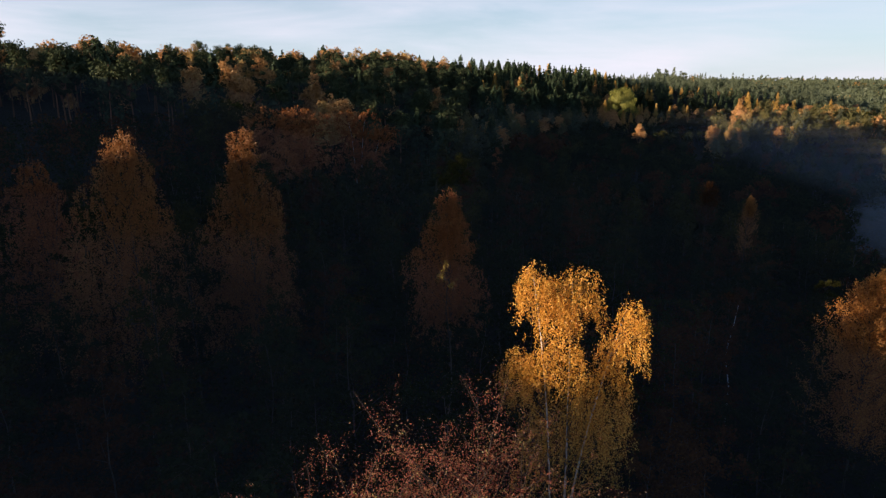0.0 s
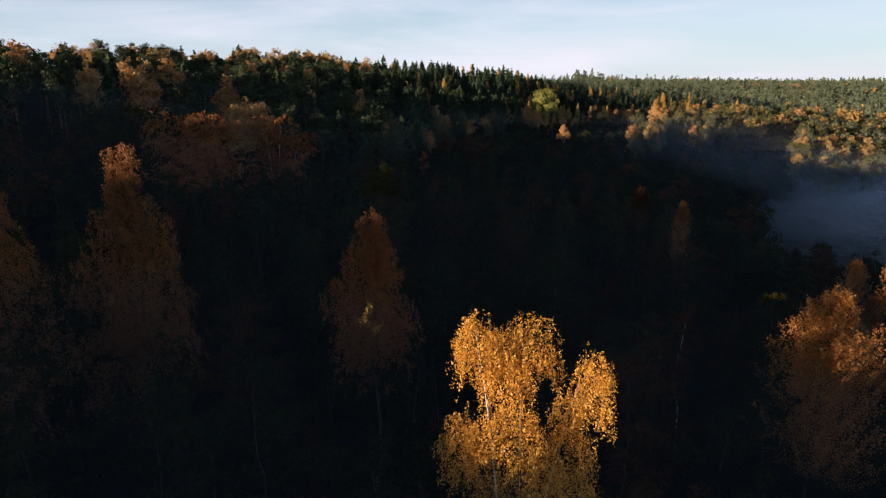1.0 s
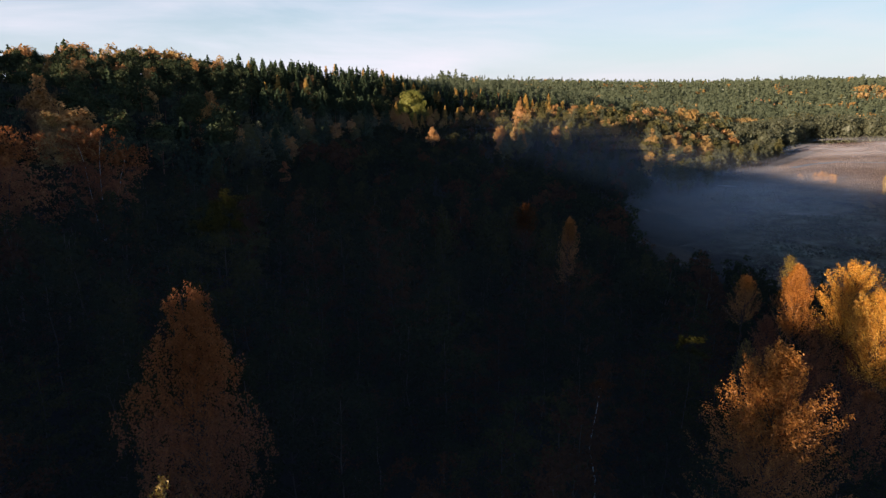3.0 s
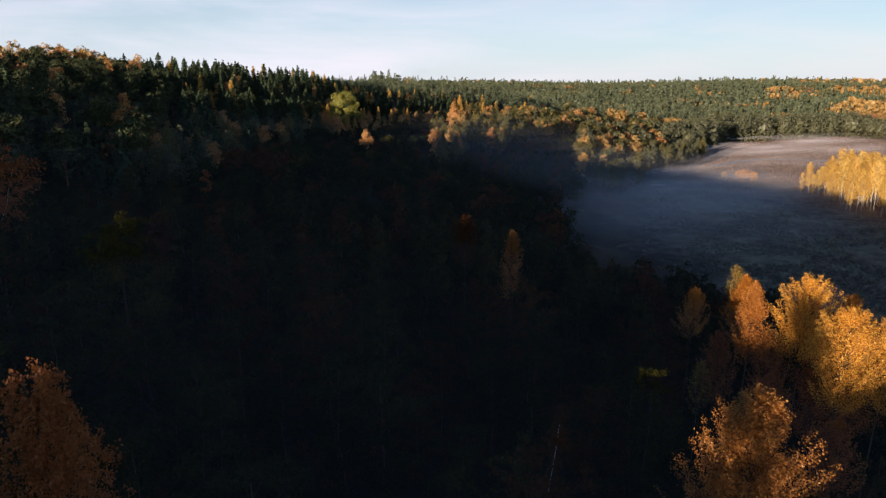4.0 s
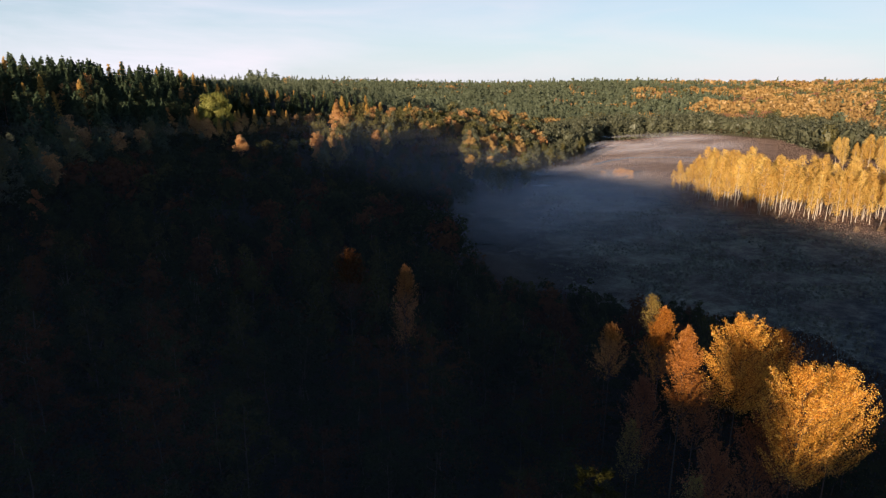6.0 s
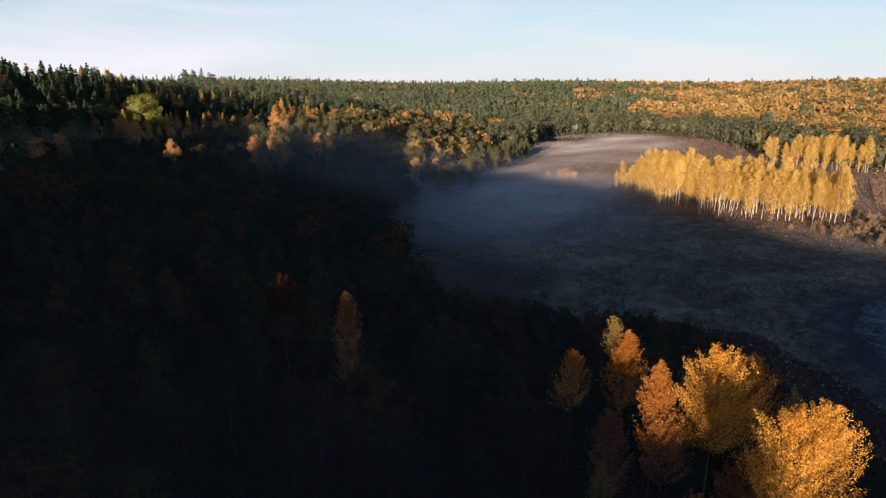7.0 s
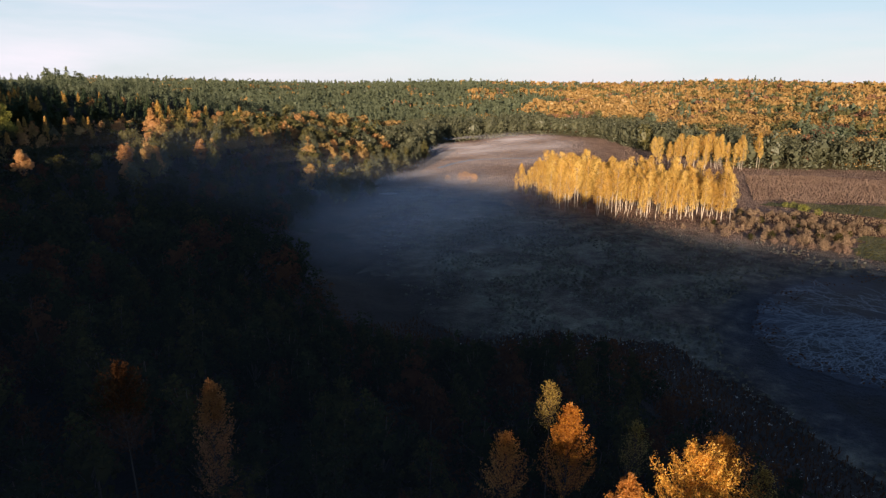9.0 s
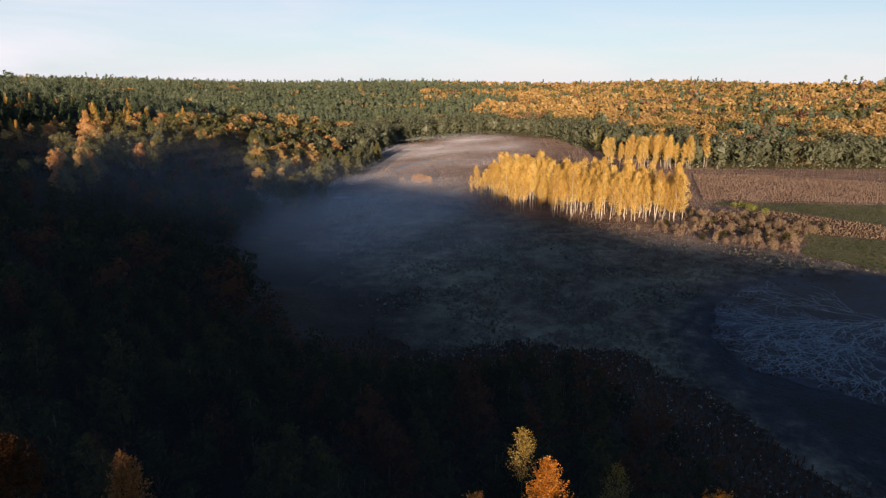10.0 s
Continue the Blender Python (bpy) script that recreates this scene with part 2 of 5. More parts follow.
def meadow_mat():
    """The valley floor: frosted sedge in tussocks, redder dry grass on the far side, darker at the slope's foot, dark
    and wet round the pond.
    """
    m, n, l = nodes_of("meadow_grass")
    geo = n.new("ShaderNodeNewGeometry")
    at = geo.outputs["Position"]
    n1, n2, n3 = noise_node(n, l, 0.035, 3.0, at), noise_node(n, l, 0.20, 5.0, at, 0.6), noise_node(n, l, 1.1, 4.0, at, 0.65)
    f = math_node(n, l, "ADD", math_node(n, l, "MULTIPLY", n1.outputs["Fac"], 0.36), math_node(n, l, "MULTIPLY", n2.outputs["Fac"], 0.42))
    f = math_node(n, l, "ADD", f, math_node(n, l, "MULTIPLY", n3.outputs["Fac"], 0.22))
    near = ramp_node(n, [(0.38, (0.048, 0.035, 0.033)), (0.46, (0.112, 0.084, 0.071)), (0.53, (0.178, 0.152, 0.116)), (0.63, (0.29, 0.25, 0.20))])
    dry = ramp_node(n, [(0.36, (0.11, 0.062, 0.046)), (0.46, (0.19, 0.115, 0.085)), (0.55, (0.27, 0.175, 0.13)), (0.66, (0.37, 0.265, 0.205))])
    wet = ramp_node(n, [(0.40, (0.011, 0.013, 0.017)), (0.60, (0.027, 0.037, 0.062))])
    sep = n.new("ShaderNodeSeparateXYZ")
    l.new(at, sep.inputs[0])
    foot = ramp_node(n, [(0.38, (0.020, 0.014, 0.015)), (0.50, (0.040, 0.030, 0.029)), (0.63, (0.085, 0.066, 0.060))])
    for r in (near, dry, wet, foot):
        l.new(f, r.inputs["Fac"])

    def blend(a, b, value, lo, hi):
        mr, mx = n.new("ShaderNodeMapRange"), n.new("ShaderNodeMix")
        mr.interpolation_type, mx.data_type = "SMOOTHSTEP", "RGBA"
        mr.inputs["From Min"].default_value, mr.inputs["From Max"].default_value = lo, hi
        l.new(value, mr.inputs["Value"])
        l.new(mr.outputs["Result"], mx.inputs["Factor"])
        l.new(a, mx.inputs["A"])
        l.new(b, mx.inputs["B"])
        return mx.outputs["Result"]

    wander = math_node(n, l, "MULTIPLY", math_node(n, l, "SUBTRACT", n1.outputs["Fac"], 0.5), 60.0)
    col = blend(near.outputs["Color"], dry.outputs["Color"], math_node(n, l, "ADD", sep.outputs["X"], wander), 232, 268)
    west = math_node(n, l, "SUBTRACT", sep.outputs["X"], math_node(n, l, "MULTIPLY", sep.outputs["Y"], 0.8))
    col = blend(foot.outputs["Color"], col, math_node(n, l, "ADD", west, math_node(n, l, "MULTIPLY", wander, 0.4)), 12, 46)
    dx = math_node(n, l, "MULTIPLY", math_node(n, l, "SUBTRACT", sep.outputs["X"], 176.0), 1 / 60)
    dy = math_node(n, l, "MULTIPLY", math_node(n, l, "SUBTRACT", sep.outputs["Y"], 20.0), 1 / 54)
    far = math_node(n, l, "POWER", math_node(n, l, "ADD", math_node(n, l, "MULTIPLY", dx, dx), math_node(n, l, "MULTIPLY", dy, dy)), 0.5)
    far = math_node(n, l, "ADD", far, math_node(n, l, "MULTIPLY", math_node(n, l, "SUBTRACT", n2.outputs["Fac"], 0.5), 0.5))
    col = blend(wet.outputs["Color"], col, far, 0.92, 1.25)
    p, o, b = n.new("ShaderNodeBsdfPrincipled"), n.new("ShaderNodeOutputMaterial"), n.new("ShaderNodeBump")
    b.inputs["Strength"].default_value, b.inputs["Distance"].default_value = 0.9, 1.2
    l.new(n3.outputs["Fac"], b.inputs["Height"])
    l.new(b.outputs["Normal"], p.inputs["Normal"])
    l.new(col, p.inputs["Base Color"])
    p.inputs["Roughness"].default_value, p.inputs["Specular IOR Level"].default_value = 0.95, 0.15
    l.new(p.outputs[0], o.inputs["Surface"])
    return m


M_MEADOW = meadow_mat()
M_FARLAND = surface_mat("far_wood_floor", [(0.35, (0.07, 0.075, 0.035)), (0.5, (0.13, 0.105, 0.045)), (0.65, (0.24, 0.155, 0.065))], (0.012, 0.12), 0.97, 0.9)


# Mesh helpers
def mesh_data(name, V, F, mat):
    """A mesh from arrays of corners and of faces with three or four corners."""
    me = bpy.data.meshes.new(name)
    V, F = np.asarray(V, dtype=np.float32), np.asarray(F, dtype=np.int32)
    k = F.shape[1]
    me.vertices.add(len(V))
    me.vertices.foreach_set("co", V.ravel())
    me.loops.add(F.size)
    me.loops.foreach_set("vertex_index", F.ravel())
    me.polygons.add(len(F))
    me.polygons.foreach_set("loop_start", np.arange(len(F), dtype=np.int32) * k)
    me.polygons.foreach_set("loop_total", np.full(len(F), k, dtype=np.int32))
    me.update(calc_edges=True)
    me.materials.append(mat)
    return me


def joined(pieces):
    Vs, Fs, base = [], [], 0
    for V, F in pieces:
        Vs.append(V)
        Fs.append(F + base)
        base += len(V)
    return np.concatenate(Vs), np.concatenate(Fs)


def tube(path, radii, sides=6):
    path = np.asarray(path, float)
    tang = np.gradient(path, axis=0)
    tang /= np.linalg.norm(tang, axis=1)[:, None] + 1e-9
    ref = np.where(np.abs(tang[:, 2:3]) > 0.9, [[1.0, 0, 0]], [[0, 0, 1.0]])
    u = np.cross(tang, ref)
    u /= np.linalg.norm(u, axis=1)[:, None] + 1e-9
    v = np.cross(tang, u)
    a = np.arange(sides) * 2 * np.pi / sides
    ring = u[:, None] * np.cos(a)[None, :, None] + v[:, None] * np.sin(a)[None, :, None]
    V = (path[:, None] + ring * np.asarray(radii, float)[:, None, None]).reshape(-1, 3)
    i, j = np.meshgrid(np.arange(len(path) - 1), np.arange(sides), indexing="ij")
    p, q = i * sides + j, i * sides + (j + 1) % sides
    F = np.stack([p, q, q + sides, p + sides], -1).reshape(-1, 4)
    return V, F


def cards(rng, P, N, long, wide, hang=0.0, corners=3):
    """Leaves as small lozenges at P that face along N; hang: how far they point down."""
    n = len(P)
    N = N / (np.linalg.norm(N, axis=1)[:, None] + 1e-9)
    A = rng.normal(size=(n, 3)) + np.array([0, 0, -hang * 3])
    A -= (A * N).sum(1)[:, None] * N
    A /= np.linalg.norm(A, axis=1)[:, None] + 1e-9
    B = np.cross(N, A)
    s = rng.uniform(0.65, 1.3, n)[:, None]
    a, b = A * long * s * 0.5, B * wide * s * 0.5
    if corners == 3:
        V = np.stack([P - a - b, P - a * 0.7 + b * 1.2, P + a * 1.25], 1).reshape(-1, 3)
        return V, np.arange(n * 3).reshape(-1, 3)
    V = np.stack([P - a, P + b - 0.1 * a, P + a, P - b - 0.1 * a], 1).reshape(-1, 3)
    return V, np.arange(n * 4).reshape(-1, 4)


def unit(rng, n):
    v = rng.normal(size=(n, 3))
    return v / np.linalg.norm(v, axis=1)[:, None]


def broadleaf(seed, h, r, base, leaves, leaf, stems=((0, 0, 1.0),), droop=0.5, limb_gap=0.5, shape="oval", twig=1.0, wood=0.0042, lean=0.6, corners=3, slim=0.72):
    """A leafy tree: stems with limbs that carry hanging twigs. Returns its wood and its leaves as arrays."""
    rng = np.random.default_rng(seed)
    stem_wood, woods, starts, ways, lens = [], [], [], [], []
    for sx, sy, sh in stems:
        top = np.array([sx, sy, h * sh])
        t = np.linspace(0, 1, 12)
        wob = np.cumsum(rng.normal(0, 0.012 * h, (12, 2)), axis=0) * (t * (1 - t) * 2.5)[:, None]
        line = np.stack([sx * t ** 1.3 + wob[:, 0], sy * t ** 1.3 + wob[:, 1], top[2] * t], 1)
        stem_wood.append(tube(line[:-1] if len(stems) else line, (wood * h * (1 - t) ** 1.2 + 0.012)[:-1], 7))
        z0 = base * h
        ang = rng.uniform(0, 6.28)
        for z in np.arange(z0, top[2] * 0.985, limb_gap):
            k = (z - z0) / (top[2] - z0)
            if shape == "cone":
                prof = (1 - k) ** 0.8 + 0.05
            elif shape == "dome":
                prof = np.sqrt(max(0.0, 1 - (k * 1.02 - 0.05) ** 2)) * 1.05
            else:
                prof = np.sin(np.pi * min(1, (0.18 + 0.84 * k))) ** 0.65
            ang += 2.4 + rng.normal(0, 0.4)
            ln = r * prof * rng.uniform(0.55, 1.12)
            ln = max(ln, 0.22 * r)
            p0 = np.array([np.interp(z, line[:, 2], line[:, 0]), np.interp(z, line[:, 2], line[:, 1]), z])
            d = np.array([np.cos(ang), np.sin(ang), lean + 0.5 * k])
            u = np.linspace(0, 1, 6)[:, None]
            arc = p0 + d * ln * u + np.array([0, 0, -droop * ln * 0.55]) * u ** 2.4 + rng.normal(0, 0.04 * ln, (6, 3)) * u
            woods.append(tube(arc, np.linspace(0.0022 * h * (1 - 0.75 * k) + 0.005, 0.003, 6), 4))
            m = max(3, int(ln * 5 * twig))
            uu = rng.uniform(0.12, 1.0, m)
            s = np.stack([np.interp(uu, u[:, 0], arc[:, i]) for i in range(3)], 1)
            w = unit(rng, m) * [1, 1, 0.6] + d * 0.35
            starts.append(s)
            ways.append(w)
            lens.append(rng.uniform(0.35, 1.0, m) * (0.34 * r + 0.25))
    S, W, Ln = np.concatenate(starts), np.concatenate(ways), np.concatenate(lens)
    per = max(2, int(round(leaves / len(S))))
    u = rng.uniform(0.05, 1, (len(S), per))
    P = S[:, None] + W[:, None] * (Ln[:, None] * u)[..., None] + np.array([0, 0, -1.0]) * (droop * 1.5 * Ln[:, None] * u ** 1.6)[..., None]
    P = P.reshape(-1, 3) + rng.normal(0, 0.05 + leaf * 0.3, (len(S) * per, 3))
    out = P - np.array([0, 0, h * (0.35 + 0.3 * base)])
    out /= np.linalg.norm(out, axis=1)[:, None]
    N = out * 0.8 + rng.normal(size=P.shape) * 0.75
    sel = rng.choice(len(S), min(len(S), 90), replace=False)
    for i in sel:
        q = np.linspace(0, 1, 4)[:, None]
        woods.append(tube(S[i] + W[i] * Ln[i] * q + np.array([0, 0, -1.0]) * droop * 1.5 * Ln[i] * q ** 1.6, [0.008, 0.007, 0.005, 0.004], 3))
    return joined(stem_wood), cards(rng, P, N, leaf, leaf * slim, 0.5 if droop > 0.02 else -0.15, corners), joined(woods)


def clumped(seed, h, r, base, n_clumps, per, size, flat=0.7, bare=0.011, crown="oval"):
    """A tree whose crown is a heap of uneven boughs, for the middle distance."""
    rng = np.random.default_rng(seed)
    t = np.linspace(0, 1, 7)
    line = np.stack([np.cumsum(rng.normal(0, 0.008 * h, 7)), np.cumsum(rng.normal(0, 0.008 * h, 7)), h * 0.88 * t], 1)
    woods = [tube(line, bare * h * (1 - 0.9 * t) + 0.02, 5)]
    Ps, Ns = [], []
    for i in range(n_clumps):
        k = (i + rng.uniform(0, 1)) / n_clumps
        z = h * (base + (1 - base) * k * 0.95)
        if crown == "narrow":
            prof = np.sin(np.pi * (0.16 + 0.80 * k)) ** 0.8
        elif crown == "pine":
            prof = (1.02 - 0.75 * k ** 1.6) * rng.uniform(0.4, 1.1)
        else:
            prof = np.sin(np.pi * (0.22 + 0.74 * k)) ** 0.55
        a = i * 2.4 + rng.normal(0, 0.5)
        rr = r * prof * rng.uniform(0.35, 0.85)
        c = np.array([np.interp(z, line[:, 2], line[:, 0]) + rr * np.cos(a), np.interp(z, line[:, 2], line[:, 1]) + rr * np.sin(a), z])
        cs = r * rng.uniform(0.32, 0.55) * (0.6 + 0.5 * prof)
        d = unit(rng, per)
        rad = rng.uniform(0.55, 1.08, per)[:, None]
        Ps.append(c + d * rad * cs * [1, 1, flat])
        Ns.append(d + 0.5 * (c - [0, 0, h * 0.55]) / h + rng.normal(size=(per, 3)) * 0.32)
        if i % 2 == 0:
            woods.append(tube(np.array([[np.interp(z - rr * 0.5, line[:, 2], line[:, 0]), np.interp(z - rr * 0.5, line[:, 2], line[:, 1]), z - rr * 0.5], c]), [0.004 * h, 0.02], 4))
    return joined(woods), cards(rng, np.concatenate(Ps), np.concatenate(Ns), size, size * 0.75, 0.1)


def tufted(seed, h, r, crown, n, size, peak=0.0):
    """A near tree with a round or pointed head: rising shoots that fan out from the stem, set with fine leaves to their tips."""
    rng = np.random.default_rng(seed)
    m = int(100 + 14 * crown)
    k = rng.uniform(0, 1, m) ** 0.62
    wide = (1 - peak) * np.sqrt(np.clip(1 - (1.9 * k - 0.85) ** 2 / 1.12, 0.04, 1)) + peak * (1.05 - k)
    a = np.arange(m) * 2.4 + rng.normal(0, 0.4, m)
    out = r * wide * rng.uniform(0.03, 1.5, m) ** 0.5 * 0.94
    C = np.stack([out * np.cos(a), out * np.sin(a), h - crown + crown * k * 0.98 + rng.normal(0, 0.09, m)], 1)
    t = np.linspace(0, 1, 9)
    bend = 0.015 * h * np.sin(2.2 * t + seed)
    foot_z = np.maximum(C[:, 2] - 1.0 * out - 0.6, h - crown * 1.15)
    fb = np.interp(foot_z / h, t, bend)
    foot = np.stack([fb, 0.5 * fb, foot_z], 1)
    per = max(4, n // m)
    u = rng.uniform(0.3, 1.06, (m, per)) ** 0.8
    bow = np.stack([0 * u, 0 * u, (u * u - u) * 0.35 * out[:, None]], 2)
    P = foot[:, None] + (C - foot)[:, None] * u[..., None] + bow
    thick = (0.075 + 0.042 * r) * (1.35 - 0.95 * u)
    P = (P + rng.normal(size=P.shape) * thick[..., None]).reshape(-1, 3)
    leaf = cards(rng, P, rng.normal(size=P.shape) + np.repeat(C - [0, 0, h - 0.5 * crown], per, axis=0) * 0.3, size, size * 0.68, 0.25, 4)
    trunk = tube(np.stack([bend, 0.5 * bend, h * 0.96 * t], 1), 0.0046 * h * (1 - t) ** 1.1 + 0.012, 6)
    woods = []
    for i in range(0, m, 2):
        q = np.linspace(0, 1, 5)[:, None]
        arc = foot[i] + (C[i] - foot[i]) * q + np.array([0, 0, 0.35 * out[i]]) * (q * q - q)
        woods.append(tube(arc, [0.026, 0.02, 0.015, 0.01, 0.005], 4))
    return trunk, leaf, joined(woods)


def weeping(seed, h, heads, leaves, size, stems, spread=1.0):
    """A weeping birch: domed heads hung with curtains of thin strands. Heads: x, y, drop below the top, radius, depth."""
    rng = np.random.default_rng(seed)
    wt = np.array([(r + 0.3) * (dep + 0.5) for _, _, _, r, dep in heads])
    strands = leaves // 18
    H = np.array(heads)[rng.choice(len(heads), strands, p=wt / wt.sum())]
    a, rho = rng.uniform(0, 6.283, strands), rng.uniform(0, 1, strands) ** 0.45
    rho = rho * (1 + 0.2 * np.sin(3 * a + H[:, 3] * 9) + rng.normal(0, 0.13, strands))
    z = h - H[:, 2] - rho ** 2.2 * H[:, 3] * 0.9 - rng.uniform(0, 1, strands) ** 1.3 * H[:, 4] + rng.normal(0, 0.18, strands) * (0.4 + H[:, 3] * 0.5)
    S = np.stack([H[:, 0] + np.cos(a) * rho * H[:, 3], H[:, 1] + np.sin(a) * rho * H[:, 3], z], 1)
    ln = rng.uniform(0.25, 1.0, strands) * (0.5 + 0.55 * H[:, 3]) * spread
    u = rng.uniform(0, 1, (strands, 18))
    way = np.stack([np.cos(a), np.sin(a), 0 * a], 1) + rng.normal(0, 0.4, (strands, 3))
    P = S[:, None] + way[:, None] * (0.22 * ln[:, None] * np.sqrt(u))[..., None] + np.array([0, 0, -1.0]) * (ln[:, None] * (u - 0.22 * np.sqrt(u)))[..., None]
    P = P.reshape(-1, 3) + rng.normal(0, 0.03 + 0.35 * size, (strands * 18, 3))
    crown = cards(rng, P, rng.normal(size=P.shape) * [1, 1, 0.7], size, size * 0.66, 0.6, 4)
    t = np.linspace(0, 1, 10)
    stem_wood, woods = [], []
    for sx, sy, sh in stems:
        line = np.stack([sx * t ** 1.4 + 0.01 * h * np.sin(4 * t + sx), sy * t ** 1.4, h * sh * t], 1)
        stem_wood.append(tube(line, 0.0042 * h * (1 - t) ** 1.1 + 0.012, 7))
    for i in range(min(110, strands)):
        sx, sy, sh = stems[int(np.argmin([(S[i, 0] - b[0]) ** 2 + (S[i, 1] - b[1]) ** 2 for b in stems]))]
        zz = max(S[i, 2] - 1.1 * math.hypot(S[i, 0] - sx, S[i, 1] - sy) - 0.5, 0.3 * h)
        k = min(zz / (h * sh), 0.97)
        foot = np.array([sx * k ** 1.4 + 0.01 * h * math.sin(4 * k + sx), sy * k ** 1.4, h * sh * k])
        q = np.linspace(0, 1, 5)[:, None]
        woods.append(tube(foot + (S[i] - foot) * q + np.array([0, 0, 0.5]) * q * (1 - q), [0.03, 0.022, 0.016, 0.01, 0.006], 4))
    return joined(stem_wood), crown, joined(woods)


def tiers(seed, crown, widths, n):
    """Heads for a tall drooping crown whose half-width grows down through the widths."""
    rng = np.random.default_rng(seed)
    rows = [(0, 0, 0, widths[0], 1.0)]
    for i in range(n):
        drop = crown * ((i + 0.6) / n) ** 1.1
        w = float(np.interp(drop / crown, np.linspace(0, 1, len(widths)), widths))
        a, k = i * 2.4 + rng.normal(0, 0.4), rng.uniform(0.3, 0.8)
        rows.append((w * k * math.cos(a), w * k * math.sin(a), drop * 0.9, w * rng.uniform(0.34, 0.5) + 0.2, 1.2 + 0.1 * crown))
    return rows


def boughs(seed, h, r, base, lobes, n, size, flat=0.75, peak=0.0, bare=0.011, tuft=(0.13, 0.27), heart=True):
    """An uneven crown of many small boughs whose leaves stand every way; peak narrows it upwards."""
    rng = np.random.default_rng(seed)
    z0 = base * h
    mid, half = (z0 + h) / 2, (h - z0) / 2
    d = unit(rng, lobes)
    d[:, 2] = np.abs(d[:, 2]) * 1.35 - 0.42
    d[:, :2] *= (1 - peak * np.clip(d[:, 2:3] * 0.5 + 0.5, 0, 1))
    C = d * (rng.uniform(0.25, 1.0, lobes) ** 0.6)[:, None] * [r * rng.uniform(0.85, 1.1), r * rng.uniform(0.85, 1.1), half * 0.95] + [0, 0, mid]
    S = r * rng.uniform(*tuft, lobes)
    pick = rng.choice(lobes, n, p=S ** 2 / (S ** 2).sum())
    e = unit(rng, n)
    P = C[pick] + e * (S[pick] * rng.uniform(0.2, 1.15, n) ** 0.6)[:, None] * [1, 1, flat]
    P[:, 2] = np.maximum(P[:, 2], 0.3)
    N = e * 0.5 + d[pick] * 0.55 + rng.normal(size=(n, 3)) * 0.55
    rows = [cards(rng, P, N, size, size * 0.7, 0.15)]
    if heart:
        q = unit(rng, 40)
        rows.append(cards(rng, q * [r * 0.45 * (1 - 0.5 * peak), r * 0.45 * (1 - 0.5 * peak), half * 0.62] + [0, 0, mid - 0.08 * half], q, r * 0.38, r * 0.3))
    t = np.linspace(0, 1, 5)
    woods = [tube(np.stack([0.3 * np.sin(3 * t + seed), 0.3 * t, h * 0.86 * t], 1), bare * h * (1 - 0.88 * t) + 0.02, 5)]
    for i in range(0, lobes, 3):
        woods.append(tube(np.array([[0, 0, max(C[i, 2] - 0.7 * r, 0.12 * h)], C[i]]), [0.004 * h, 0.02], 4))
    return joined(woods), joined(rows)


def spruce_tree(seed, h, r, levels, per, size, base=0.06):
    """A conical conifer with whorls of drooping boughs."""
    rng = np.random.default_rng(seed)
    t = np.linspace(0, 1, 5)
    woods = [tube(np.stack([0 * t, 0 * t, h * 0.93 * t], 1), 0.012 * h * (1 - 0.95 * t) + 0.02, 5)]
    Ps, Ns = [], []
    for i in range(levels):
        k = (i + rng.uniform(-0.2, 0.2)) / levels
        z = h * (base + (1 - base) * max(k, 0))
        ln = r * (1 - k) ** 0.76 * rng.uniform(0.75, 1.15) + 0.25
        nb = max(5, int(8 * (1 - 0.4 * k)))
        for a in np.arange(nb) * 6.283 / nb + rng.uniform(0, 6.28):
            lb = ln * rng.uniform(0.72, 1.12)
            u = rng.uniform(0.1, 1, per) ** 0.8
            side = rng.normal(0, 0.13, per) * (1.15 - u) * lb
            P = np.stack([np.cos(a) * lb * u - np.sin(a) * side, np.sin(a) * lb * u + np.cos(a) * side, z - 0.32 * lb * u + 0.22 * lb * u ** 3 - rng.uniform(-0.04, 0.22, per) * lb - rng.uniform(0, 0.6, per)], 1)
            Ps.append(P)
            Ns.append(np.stack([np.cos(a) + 0 * u, np.sin(a) + 0 * u, 0.9 + 0 * u], 1) + rng.normal(size=(per, 3)) * 0.45)
    top = np.stack([rng.normal(0, 0.05, 6), rng.normal(0, 0.05, 6), h * rng.uniform(0.93, 1.02, 6)], 1)
    Ps.append(top)
    Ns.append(unit(rng, 6) * [1, 1, 0.2])
    return joined(woods), cards(rng, np.concatenate(Ps), np.concatenate(Ns), size, size * 0.6, 0.15)


def tree_thing(name, made, leaf, bark, label, category="tree", group=""):
    """A tree as one thing: an empty at its foot, a trunk and a crown."""
    (wv, wf), (lv, lf) = made[:2]
    rows = [("trunk", wv, wf, bark), ("crown", lv, lf, leaf)]
    if len(made) > 2:
        rows.append(("branchwork", *made[2], M_TWIG))
    top = tagged(new(name), label, category, group)
    for part_name, V, F, mat in rows:
        ob = new(part_name, mesh_data(part_name, V, F, mat))
        ob.parent = top
        if part_name == "branchwork":
            ob["kind"] = "stuff"
    return top


def again(ob, m):
    """A copy of a tree at the pose m, whatever the first one's own scale."""
    return copy_thing(ob, m @ Matrix.Diagonal((*(1 / v for v in ob.scale), 1)))


def stuff(name, pieces, mat, label, category):
    V, F = joined(pieces)
    return tagged(new(name, mesh_data(name, V, F, mat)), label, category, kind="stuff")


def set_piece(V, F, x, y, z, s, turn, sz=1.0):
    c, q = math.cos(turn) * s, math.sin(turn) * s
    return np.stack([V[:, 0] * c - V[:, 1] * q + x, V[:, 0] * q + V[:, 1] * c + y, V[:, 2] * s * sz + z], 1), F


